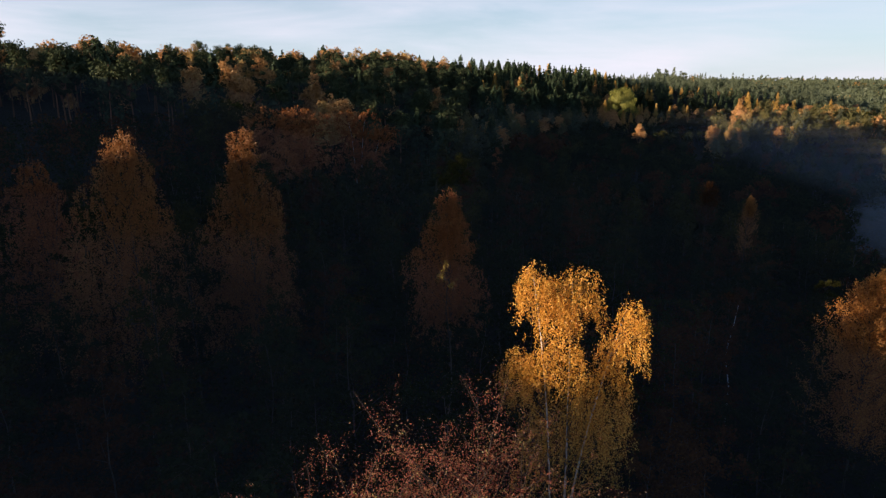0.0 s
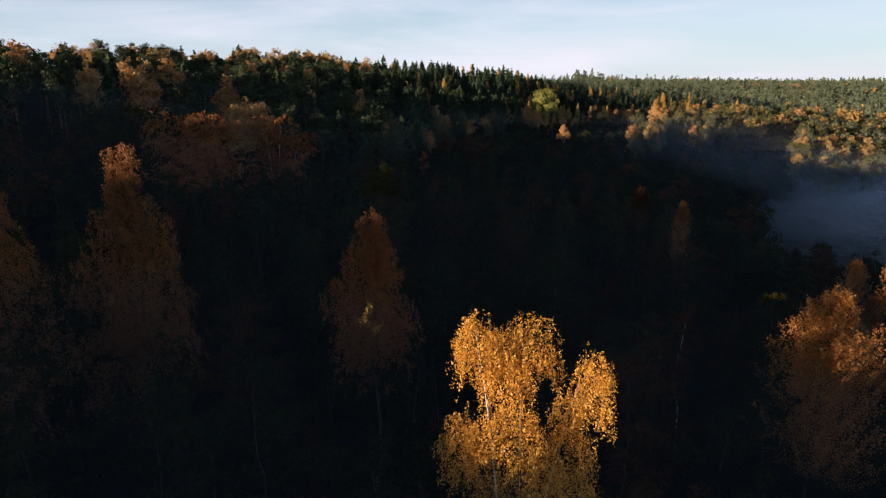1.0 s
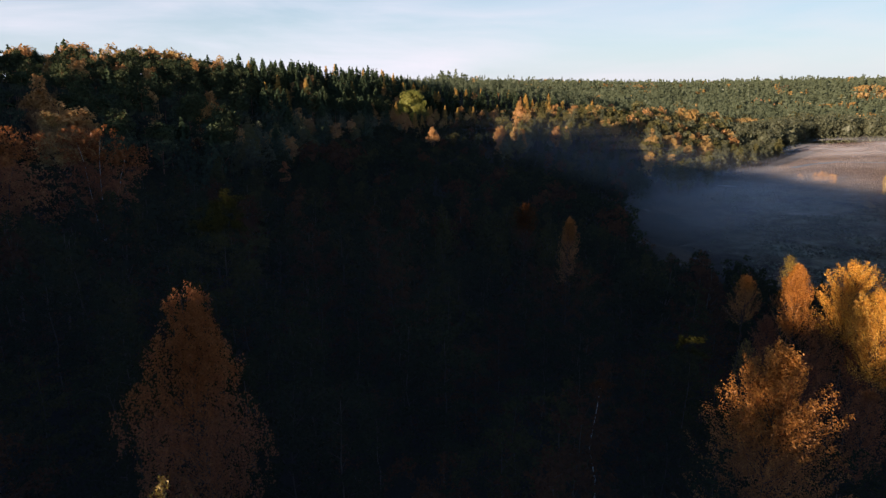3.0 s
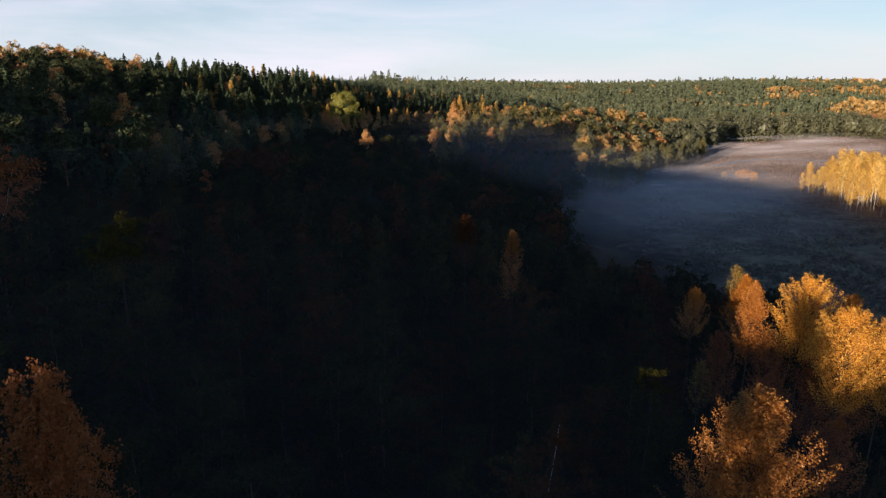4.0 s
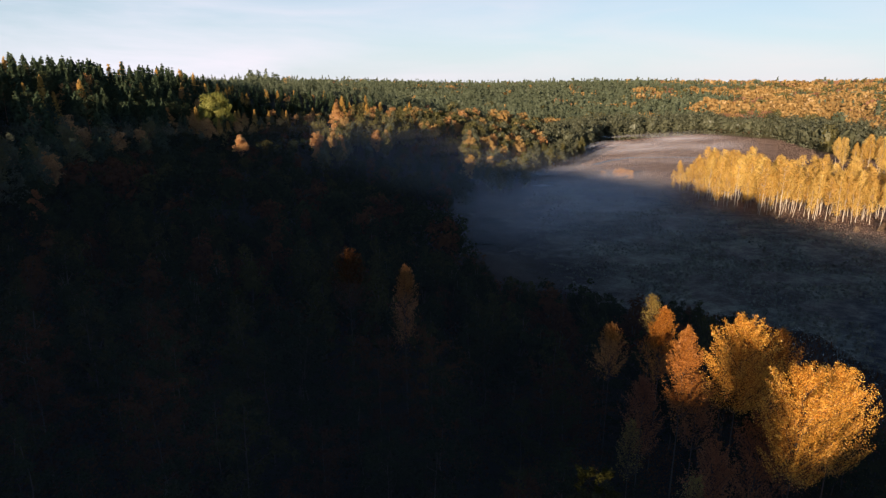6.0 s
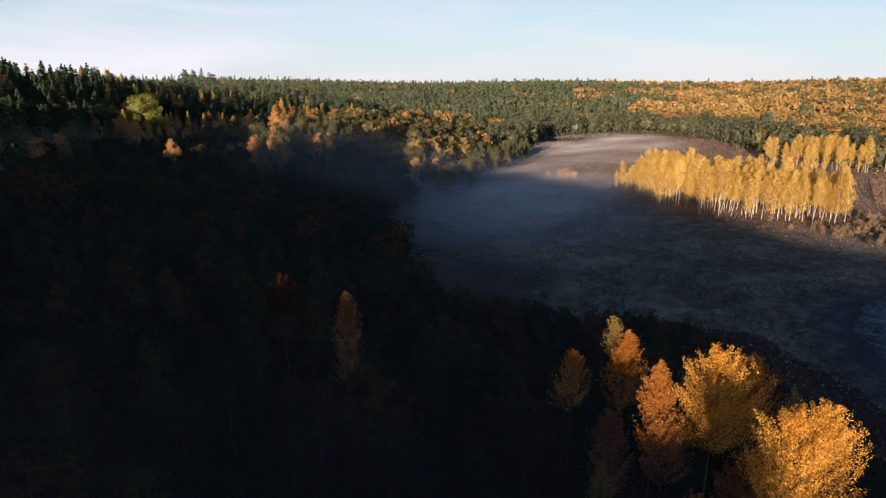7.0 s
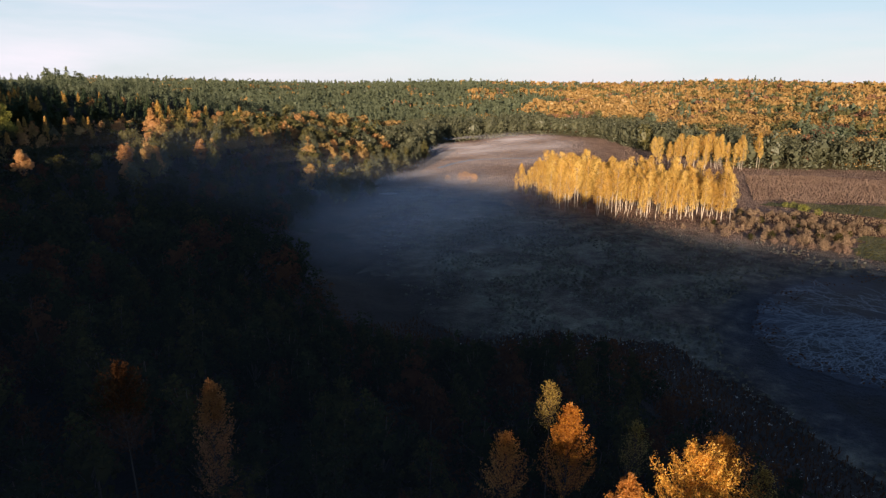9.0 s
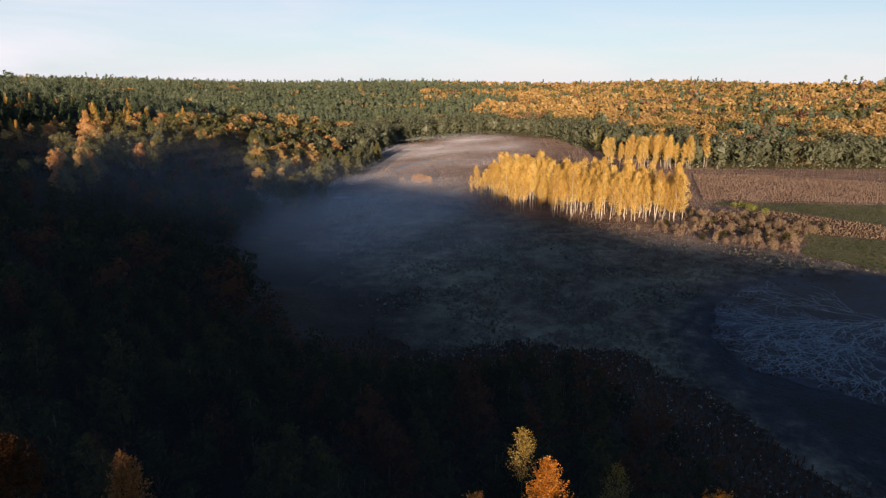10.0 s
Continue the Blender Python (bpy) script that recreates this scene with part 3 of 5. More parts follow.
# The lie of the land: a flat valley floor at z = 0, a wooded hillside, low hills beyond
VALLEY = [(609, 399), (453, 399), (306, 314), (246, 282), (195, 249), (152, 209), (125, 174), (130, 151), (112, 127), (110, 107),
          (126, 99), (134, 78), (121, 56), (109, 43), (98, 20), (84, -40), (86, -130), (200, -260), (420, -260), (540, -90), (527, 37), (498, 73),
          (451, 141), (515, 232), (533, 255), (610, 318)]


def valley_distance(x, y):
    """Metres from the valley's edge: above zero outside it."""
    x, y = np.asarray(x, float), np.asarray(y, float)
    best, inside = np.full(x.shape, 1e9), np.zeros(x.shape, bool)
    for (ax, ay), (bx, by) in zip(VALLEY, VALLEY[1:] + VALLEY[:1]):
        ex, ey = bx - ax, by - ay
        k = np.clip(((x - ax) * ex + (y - ay) * ey) / (ex * ex + ey * ey), 0, 1)
        best = np.minimum(best, np.hypot(x - ax - k * ex, y - ay - k * ey))
        cross = (ay > y) != (by > y)
        inside ^= cross & (x < ex * (y - ay) / (ey if ey else 1e-9) + ax)
    return np.where(inside, -best, best)


def inside_of(poly, x, y):
    x, y = np.asarray(x, float), np.asarray(y, float)
    ok = np.zeros(x.shape, bool)
    for (ax, ay), (bx, by) in zip(poly, poly[1:] + poly[:1]):
        ok ^= ((ay > y) != (by > y)) & (x < (bx - ax) * (y - ay) / ((by - ay) or 1e-9) + ax)
    return ok


def smooth(a, b, v):
    k = np.clip((v - a) / (b - a), 0, 1)
    return k * k * (3 - 2 * k)


CREST_W = [-400, -78, -59, -36, -9, 8, 15, 17.5, 19, 25, 31, 35, 60, 100, 135, 165, 190, 215, 240, 300]
CREST_Z = [22, 26.7, 29, 30.2, 32.2, 36.2, 38.6, 38.2, 37.4, 38.9, 39.6, 43.5, 44.5, 47.5, 49.5, 50.0, 50.5, 56, 60, 62]


def sun_line(x, y):
    """The height below which the western hill keeps the early light off."""
    x, y = np.asarray(x, float), np.asarray(y, float)
    return np.interp(y * 0.883 - x * 0.469, CREST_W, CREST_Z) - 0.12 * (x * 0.883 + y * 0.469)


def ground_height(x, y):
    x, y = np.asarray(x, float), np.asarray(y, float)
    d = valley_distance(x, y)
    near = np.interp(d, [0, 20, 40, 65, 105, 130, 170, 250, 400], [0, 5, 12, 18, 24, 26.5, 36, 44, 46])
    cap = sun_line(x, y) - 9.0
    near = np.where((y < 210) & (x < -90), np.minimum(near, cap), near)
    near = near + smooth(150, 300, d) * smooth(180, 260, y) * (1 - smooth(-60, 70, x)) * (6.0 + 5.0 * np.exp(-((x + 20) / 60) ** 2))
    far = np.interp(d, [0, 60, 300, 900, 1500, 2400, 5000], [0, 2, 9, 27, 33, 44, 62])
    far = far + smooth(200, 900, d) * ((7 + 5 * smooth(900, 2000, d)) * np.sin(x / 310 + 1.0) * np.cos(y / 270) + 4 * np.sin((x + y) / 150))
    w = smooth(260, 440, x)
    lumps = 0.35 * np.sin(x * 0.31 + 2 * np.sin(y * 0.13)) * np.cos(y * 0.27)
    z = near * (1 - w) + far * w
    return np.where(d > 0, z + lumps * np.clip(d / 15, 0, 1), 0.05 * lumps)


def gz(x, y):
    """The ground's height, read off its own sheet."""
    i, j = min(max(int(np.searchsorted(gx, x)) - 1, 0), len(gx) - 2), min(max(int(np.searchsorted(gy, y)) - 1, 0), len(gy) - 2)
    u, v = (x - gx[i]) / (gx[i + 1] - gx[i]), (y - gy[j]) / (gy[j + 1] - gy[j])
    return float((GZ[i, j] * (1 - u) + GZ[i + 1, j] * u) * (1 - v) + (GZ[i, j + 1] * (1 - u) + GZ[i + 1, j + 1] * u) * v)


gx = np.concatenate([-np.geomspace(5200, 330, 16), np.arange(-300, 701, 5.0), np.geomspace(740, 5200, 22)])
gy = np.concatenate([-np.geomspace(5200, 330, 16), np.arange(-300, 701, 5.0), np.geomspace(740, 5200, 22)])
GX, GY = np.meshgrid(gx, gy, indexing="ij")
GZ = ground_height(GX, GY)
gi, gj = np.meshgrid(np.arange(len(gx) - 1), np.arange(len(gy) - 1), indexing="ij")
gp = gi * len(gy) + gj
GF = np.stack([gp, gp + len(gy), gp + len(gy) + 1, gp + 1], -1).reshape(-1, 4)
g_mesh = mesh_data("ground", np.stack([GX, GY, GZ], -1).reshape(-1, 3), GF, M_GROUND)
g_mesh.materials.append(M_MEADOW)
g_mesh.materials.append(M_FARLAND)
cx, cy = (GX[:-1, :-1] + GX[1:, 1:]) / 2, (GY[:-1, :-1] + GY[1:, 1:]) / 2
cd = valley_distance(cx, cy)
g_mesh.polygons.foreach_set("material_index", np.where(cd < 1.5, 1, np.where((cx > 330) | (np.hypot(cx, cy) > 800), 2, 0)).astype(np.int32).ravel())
g_mesh.polygons.foreach_set("use_smooth", np.ones(len(GF), bool))
tagged(new("ground", g_mesh), "valley floor with brown sedge meadow below wooded slopes", "ground", kind="structure")

R = np.random.default_rng(7)


def ring_scatter(x0, x1, y0, y1, gap):
    """Places on a jittered grid."""
    X, Y = np.meshgrid(np.arange(x0, x1, gap), np.arange(y0, y1, gap), indexing="ij")
    X, Y = X.ravel() + R.uniform(-0.42, 0.42, X.size) * gap, Y.ravel() + R.uniform(-0.42, 0.42, X.size) * gap
    return X, Y


# Near trees that stand out one by one
taken = []


def hero(name, x, y, top, r, made_kw, leaf, bark, label, group=""):
    g = gz(x, y) - 0.15
    made = broadleaf(h=top - g, r=r, **made_kw)
    ob = tree_thing(name, made, leaf, bark, label, "tree", group)
    ob.matrix_basis = pose(x, y, g)
    taken.append((x, y, r))
    return ob


# Dark bark by default: the stems' shade is put into its colour
def sunlit(name, x, y, top, r, crown, seed, n, size, peak, leaf, label, bark=M_BARK, group="sunlit birches"):
    g = gz(x, y) - 0.15
    ob = tree_thing(name, tufted(seed, top - g, r, crown, n, size, peak), leaf, bark, label, "tree", group)
    ob.matrix_basis = pose(x, y, g)
    taken.append((x, y, r))


def full(name, x, y, top, r, seed, leaf, label, peak=0.0):
    g = gz(x, y) - 0.15
    ob = tree_thing(name, boughs(seed, top - g, r, 0.1, 70, 9000, 0.5 if r > 6 else 0.3, 0.8, peak), leaf, M_BARK, label)
    ob.matrix_basis = pose(x, y, g)
    taken.append((x, y, r + 3))


def drooping(x, y, top, heads, leaves, size, stems, seed, leaf, bark, label):
    g = gz(x, y) - 0.15
    ob = tree_thing("birch_tree", weeping(seed, top - g, heads, leaves, size, stems), leaf, bark, label)
    ob.matrix_basis = pose(x, y, g)
    taken.append((x, y, max(hd[3] for hd in heads) + 1))


drooping(5.4, 24.6, 39.9, [(-1.45, 0, 0.0, 0.9, 1.7), (0.45, 0.2, 0.15, 0.95, 2.0), (2.65, -0.4, 1.6, 0.7, 2.2), (-0.6, -0.8, 2.9, 1.3, 2.0), (1.7, -0.2, 4.8, 1.3, 2.4), (-2.1, 0.2, 4.0, 0.7, 2.2), (0.2, 0.2, 6.2, 2.2, 3.0), (2.1, 0.4, 3.4, 0.6, 1.6), (-0.6, -0.3, 1.3, 0.8, 1.2)],
         62000, 0.068, ((-1.7, 0.3, 0.97), (0.45, 0.9, 0.95), (2.5, 0.3, 0.88)), 3, M_GOLD, M_BIRCH, "weeping golden birch with three white stems")
hero("red_leaved_tree", -0.6, 11.0, 39.75, 2.3, dict(seed=5, base=0.5, leaves=90000, leaf=0.05, slim=0.5, corners=4, stems=((1.7, 1.2, 1.0), (0.4, 0.3, 0.985), (-1.2, 0.0, 0.955), (-2.5, -0.6, 0.93), (0.3, -1.5, 0.95), (2.3, 0.0, 0.96)), droop=0.0, limb_gap=0.3, shape="dome", lean=0.9, twig=2.2), M_RED, M_TWIG, "red and green leaved bushy treetop")
# Shaded birches carry dark bark in place of white, to darken their stems
drooping(-21.2, 40.0, 44.7, tiers(11, 14, (1.0, 2.9, 5.0, 5.6, 5.2), 26), 44000, 0.13, ((0, 0, 0.97), (-2.4, 0.5, 0.88)), 11, M_BROWNGOLD, M_BARK, "tall drooping birch with dull amber leaves")
drooping(-14.2, 43.0, 44.6, tiers(12, 14, (0.7, 1.7, 2.7, 3.2, 3.6), 24), 40000, 0.125, ((0, 0, 0.97),), 12, M_BROWNGOLD, M_BARK, "slender amber birch with a sunlit tip")
drooping(0.3, 41.0, 40.4, tiers(13, 9, (0.6, 1.8, 2.7, 2.9, 2.6), 20), 30000, 0.12, ((0, 0, 0.97),), 13, M_RUST, M_BARK, "rust-brown birch in shade")
hero("willow_tree", 0.1, 31.7, 37.9, 0.8, dict(seed=14, base=0.9, leaves=200, leaf=0.085, stems=((0, 0, 1.0),), droop=0.1), M_PALEGOLD, M_BARK, "thin young tree with few yellow-green leaves")
hero("alder_tree", 1.5, 68.9, 39.6, 3.8, dict(seed=15, base=0.2, leaves=9510, leaf=0.2, droop=0.4), M_OLIVE, M_BARK, "brown-green alder in shade")
sunlit("birch_tree", 26.9, 35.4, 36.2, 4.2, 11, 16, 46000, 0.105, 0.45, M_DULLAMBER, "broad amber birch with a sunlit crown", M_BARK, "")
hero("sapling", 22.4, 43.3, 32.5, 1.2, dict(seed=17, limb_gap=0.26, base=0.45, leaves=3348, leaf=0.105, droop=0.3), M_BROWN_SHADED, M_BIRCH, "thin-stemmed young birch with brown leaves")
hero("alder_tree", 29.3, 44.1, 32.6, 2.3, dict(seed=18, base=0.15, leaves=9975, leaf=0.14, droop=0.3, shape="cone"), M_OLIVE, M_BARK, "olive-green young alder on the slope")
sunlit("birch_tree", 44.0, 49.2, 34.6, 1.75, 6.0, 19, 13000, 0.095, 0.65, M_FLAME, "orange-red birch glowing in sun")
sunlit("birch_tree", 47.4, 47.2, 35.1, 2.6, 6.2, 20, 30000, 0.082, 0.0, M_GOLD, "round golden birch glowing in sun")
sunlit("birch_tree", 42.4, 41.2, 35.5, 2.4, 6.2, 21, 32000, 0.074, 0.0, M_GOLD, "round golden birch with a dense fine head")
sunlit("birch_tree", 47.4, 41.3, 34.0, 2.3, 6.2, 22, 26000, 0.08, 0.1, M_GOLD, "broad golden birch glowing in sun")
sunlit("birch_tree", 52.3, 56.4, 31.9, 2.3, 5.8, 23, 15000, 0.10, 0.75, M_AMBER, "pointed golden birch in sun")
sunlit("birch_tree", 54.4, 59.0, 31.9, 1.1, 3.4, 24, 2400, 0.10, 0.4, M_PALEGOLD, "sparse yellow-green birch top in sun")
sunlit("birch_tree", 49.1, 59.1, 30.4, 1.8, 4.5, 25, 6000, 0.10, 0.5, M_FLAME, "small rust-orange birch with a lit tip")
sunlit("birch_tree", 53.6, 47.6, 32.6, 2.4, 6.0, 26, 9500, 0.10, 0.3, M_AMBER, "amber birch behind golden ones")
# Brown under-trees; their rust colour also stands in for shaded lower golden crowns
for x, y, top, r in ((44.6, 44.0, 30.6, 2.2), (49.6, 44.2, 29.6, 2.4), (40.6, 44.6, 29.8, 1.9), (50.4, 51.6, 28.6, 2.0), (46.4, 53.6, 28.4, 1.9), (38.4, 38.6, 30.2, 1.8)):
    sunlit("birch_tree", x, y, top, r, 6.0, int(x * 10), 9000, 0.11, 0.3, M_RUST, "rust-brown birch coloured for shade below golden ones", M_BARK, "")
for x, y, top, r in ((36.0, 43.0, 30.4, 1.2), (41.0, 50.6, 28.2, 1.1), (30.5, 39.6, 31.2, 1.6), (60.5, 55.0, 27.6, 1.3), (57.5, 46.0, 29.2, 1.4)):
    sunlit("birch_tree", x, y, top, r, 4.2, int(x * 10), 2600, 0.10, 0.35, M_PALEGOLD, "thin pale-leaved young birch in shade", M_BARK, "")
sunlit("aspen_tree", 33.6, 76.3, 35.4, 1.7, 5, 27, 5200, 0.13, 0.1, M_BROWN_SHADED, "thin-stemmed tree with dull red leaves", M_BARK, "")
sunlit("aspen_tree", 37.0, 72.2, 34.4, 1.6, 7.5, 28, 8000, 0.12, 0.5, M_BROWNGOLD, "narrow amber birch in shade", M_BARK, "")
hero("oak_tree", -24.5, 99.4, 43.2, 7.5, dict(seed=29, base=0.1, leaves=16850, leaf=0.28, droop=0.4, limb_gap=0.7, stems=((0, 0, 1.0), (4.0, 0, 0.94), (-4.0, 1, 0.95))), M_RUST, M_BARK, "wide rust-brown oak in shade")
hero("birch_tree", -14.6, 105.0, 43.2, 4.5, dict(seed=30, base=0.1, leaves=14075, leaf=0.26, droop=0.6, limb_gap=0.6, stems=((-1.8, 0, 1.0), (1.6, 0, 1.0), (4.5, 0, 0.86))), M_RUST, M_BIRCH, "rust-brown birch with twin sunlit tips")
hero("lime_tree", -42.6, 119.0, 43.4, 7.5, dict(seed=31, base=0.1, leaves=14075, leaf=0.32, droop=0.3, limb_gap=0.7, stems=((0, 0, 1.0), (5, 0, 0.96), (-4, 0, 0.93))), M_OLIVE, M_BARK, "wide olive-green tree in shade")
hero("larch_tree", 13.2, 148.5, 32.8, 2.2, dict(seed=32, base=0.1, leaves=3790, leaf=0.32, droop=0.3, shape="cone", limb_gap=0.7), M_RUST, M_BARK, "small pointed orange tree in shade")
hero("oak_tree", -6.1, 165.0, 36.8, 3.6, dict(seed=33, base=0.1, leaves=4100, leaf=0.34, droop=0.3, limb_gap=0.8), M_BROWN_SHADED, M_BARK, "brown oak in shade")
full("beech_tree", 81.3, 255.6, 32.6, 3.4, 34, M_ORANGE, "small bright orange beech in sun", 0.45)
full("maple_tree", 90.5, 317.0, 47.5, 9.0, 35, M_LIME, "broad bright green tree before dark conifers")
drooping(-30.5, 45.0, 42.2, tiers(36, 13, (1.0, 2.6, 3.8, 4.2, 4.2), 22), 32000, 0.14, ((0, 0, 0.97), (2.0, 0, 0.9)), 36, M_RUST, M_BARK, "drooping rust-brown birch in shade")

# The young wood on the hillside, its leaves coloured dark for shade
KINDS = [("alder_tree", M_GREEN_SHADED, M_BARK, "dark green young alder standing in shade"), ("birch_tree", M_OLIVE, M_BARK, "olive young birch in shade"),
         ("oak_tree", M_BROWN_SHADED, M_BARK, "brown young oak in shade"), ("willow_bush", M_GREEN_SHADED, M_BARK, "dark green willow in shade")]
protos = []
for i, (nm, leaf, bark, lab) in enumerate(KINDS):
    for j in range(2):
        protos.append((nm, broadleaf(100 + i * 5 + j, 10, 2.6, 0.1, 4300, 0.155, droop=0.35, shape=("oval", "cone", "dome", "oval")[i], limb_gap=0.5, twig=1.2), leaf, bark, lab))
X, Y = ring_scatter(-70, 140, 14, 140, 4.9)
near_first = np.argsort(np.hypot(X - 14, Y - 28))
X, Y = X[near_first], Y[near_first]
D = valley_distance(X, Y)
Z = ground_height(X, Y)
lites = [boughs(300 + k, 10, 2.7, 0.08, 26, 800, 0.3, 0.9, 0.25 + 0.06 * k) for k in range(8)]
firsts, counts, late = {}, {}, {}
for x, y, d, z in zip(X, Y, D, Z):
    if d < 3 or x < -0.75 * y - 12 or any(math.hypot(x - a, y - b) < 1.6 + 0.5 * r for a, b, r in taken):
        continue
    if (d < 18 and x > 88 and y < 185) or (d < 30 and R.uniform() < 0.35):
        continue
    room = float(sun_line(x, y)) - z - 1.0
    h = min(R.uniform(7.5, 12.5), room, 49.0 - z - 12, 4.0 + 0.13 * d if x > 70 else 99)
    if h < 3:
        continue
    k = int(R.choice(8, p=[0.2, 0.2, 0.14, 0.1, 0.06, 0.06, 0.12, 0.12]))
    nm, made, leaf, bark, lab = protos[k]
    turn, s = R.uniform(0, 360), h / 10
    m = pose(x, y, z - 0.1, 0, 0, turn) @ Matrix.Diagonal((s * 1.05, s * 1.05, s, 1))
    counts[nm] = counts.get(nm, 0) + 1
    close = math.hypot(x - 14, y - 28) < 52
    if counts[nm] <= {"alder_tree": 190, "birch_tree": 110, "oak_tree": 110}.get(nm, 280):
        if (k, close) not in firsts:
            firsts[k, close] = tree_thing(nm, made if close else lites[k], leaf, bark, lab, "tree", "young wood on the slope")
            firsts[k, close].matrix_basis = m
        else:
            again(firsts[k, close], m)
    else:
        late.setdefault(k, []).append((x, y, z - 0.1, s, radians(turn)))
for k, rows in late.items():
    lite = lites[k]
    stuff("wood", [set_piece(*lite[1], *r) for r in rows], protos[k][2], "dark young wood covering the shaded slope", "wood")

# Low undergrowth that closes the canopy's gaps, in the same shade-darkened leaf colours
def undergrowth(seed, box, gap, per, size, test):
    under = [clumped(seed + k, 4.5, 2.7, 0.02, 9, per, size)[1] for k in range(4)]
    X, Y = ring_scatter(*box, gap)
    d = valley_distance(X, Y)
    ok = (d > 1) & ((d > 15) | (X < 88) | (Y > 185)) & (X > -0.75 * Y - 14) & test(X, Y)
    X, Y = X[ok], Y[ok]
    Z = ground_height(X, Y)
    rows = [set_piece(*under[int(R.integers(4))], x, y, z - 0.2, R.uniform(0.6, 1.25), R.uniform(0, 6.28)) for x, y, z in zip(X, Y, Z)]
    stuff("undergrowth", rows[::2], M_GREEN_SHADED, "dark green undergrowth covering the shaded slope", "undergrowth")
    stuff("undergrowth", rows[1::2], M_BROWN_SHADED, "dark brown undergrowth covering the shaded slope", "undergrowth")


undergrowth(320, (-45, 75, 8, 85), 4.4, 70, 0.19, lambda x, y: np.hypot(x - 12, y - 22) < 62)
undergrowth(330, (-75, 132, 10, 150), 4.8, 22, 0.42, lambda x, y: np.hypot(x - 12, y - 22) >= 62)
def far_round(seed, n, size, flat=0.85):
    """A closed rounded crown of several lobes, for woods far off."""
    rng = np.random.default_rng(seed)
    lobes = 11
    c = unit(rng, lobes) * [2.9, 2.9, 2.6] + [0, 0, 9.5]
    pick = rng.integers(lobes, size=n)
    d = unit(rng, n)
    d[:, 2] = np.where(d[:, 2] < -0.15, np.abs(d[:, 2]), d[:, 2])
    P = c[pick] + d * rng.uniform(1.5, 2.1, n)[:, None] * [1, 1, 1.1]
    k = n // 4
    a = rng.uniform(0, 6.283, k)
    P[:k] = np.stack([3.1 * np.cos(a), 3.1 * np.sin(a), rng.uniform(0.5, 7.5, k)], 1)
    d[:k] = np.stack([np.cos(a), np.sin(a), 0.15 + 0 * a], 1)
    q = unit(rng, 16)
    heart = cards(rng, q * [2.2, 2.2, 4.4] + [0, 0, 7.6], q, 3.0, 2.4)
    return joined([cards(rng, P, d + rng.normal(size=(n, 3)) * 0.3, size, size * 0.8), heart])


def far_cone(seed, n, size):
    rng = np.random.default_rng(seed)
    k = rng.uniform(0, 1, n) ** 1.4
    a = rng.uniform(0, 6.283, n)
    r = 4.0 * (1 - k) + 0.2
    P = np.stack([r * np.cos(a), r * np.sin(a), 3 + 15 * k], 1)
    return cards(rng, P, np.stack([np.cos(a), np.sin(a), 0.5 + 0 * a], 1) + rng.normal(size=(n, 3)) * 0.25, size, size * 0.7, 0.3)


# The ridge: pines, firs, larches and beeches on the plateau's brow
pines = [boughs(400 + i, 20, 4.6, 0.30, 34, 1500, 0.46, 0.68, 0.25, tuft=(0.15, 0.33)) for i in range(5)]
firs = [spruce_tree(420 + i, 19.5, 6.4 + 0.6 * i, 26, 13, 0.85) for i in range(3)]
fir_plain = [spruce_tree(425 + i, 19.5, 6.6, 13, 8, 1.5)[1] for i in range(3)]
larches = [spruce_tree(430 + i, 18, 4.2, 24, 16, 0.62, 0.1) for i in range(2)]
beeches = [boughs(440 + i, 15, 4.6, 0.1, 60, 2100, 0.46, 0.85, 0.12 + 0.15 * i) for i in range(4)]
shaded = [boughs(445 + i, 15, 4.4, 0.08, 30, 700, 0.55, 0.9, 0.4) for i in range(3)]
greys = [boughs(450 + i, 15, 3.3, 0.06, 50, 1500, 0.42, 1.0, 0.35) for i in range(3)]
RIDGE = dict(
    pine=("pine_tree", pines, M_PINE, M_PINEBARK, "dark green pine with a bare reddish trunk"),
    fir=("fir_tree", firs, M_SPRUCE, M_BARK, "dark conical fir on the ridge"),
    larch=("larch_tree", larches, M_LARCH, M_BARK, "golden larch between dark conifers"),
    beech=("beech_tree", beeches, M_ORANGE, M_BARK, "rounded orange beech in sun"),
    amber=("oak_tree", beeches, M_FARGOLD, M_BARK, "rounded amber oak in sun"),
    olive=("oak_tree", beeches, M_FAROLIVE, M_BARK, "olive-green oak at the wood's edge"),
    # Shaded copies: shade is put into these three leaf colours
    dark=("alder_tree", shaded, M_GREEN_SHADED, M_BARK, "dark green tree in shade"),
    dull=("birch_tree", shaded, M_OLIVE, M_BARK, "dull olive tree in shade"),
    brown=("oak_tree", shaded, M_BROWN_SHADED, M_BARK, "dull brown oak in shade"),
    grey=("alder_tree", greys, M_GREY, M_BARK, "grey-green alder at the meadow's edge"),
)
made_first, ridge_late, ridge_n = {}, {}, {}


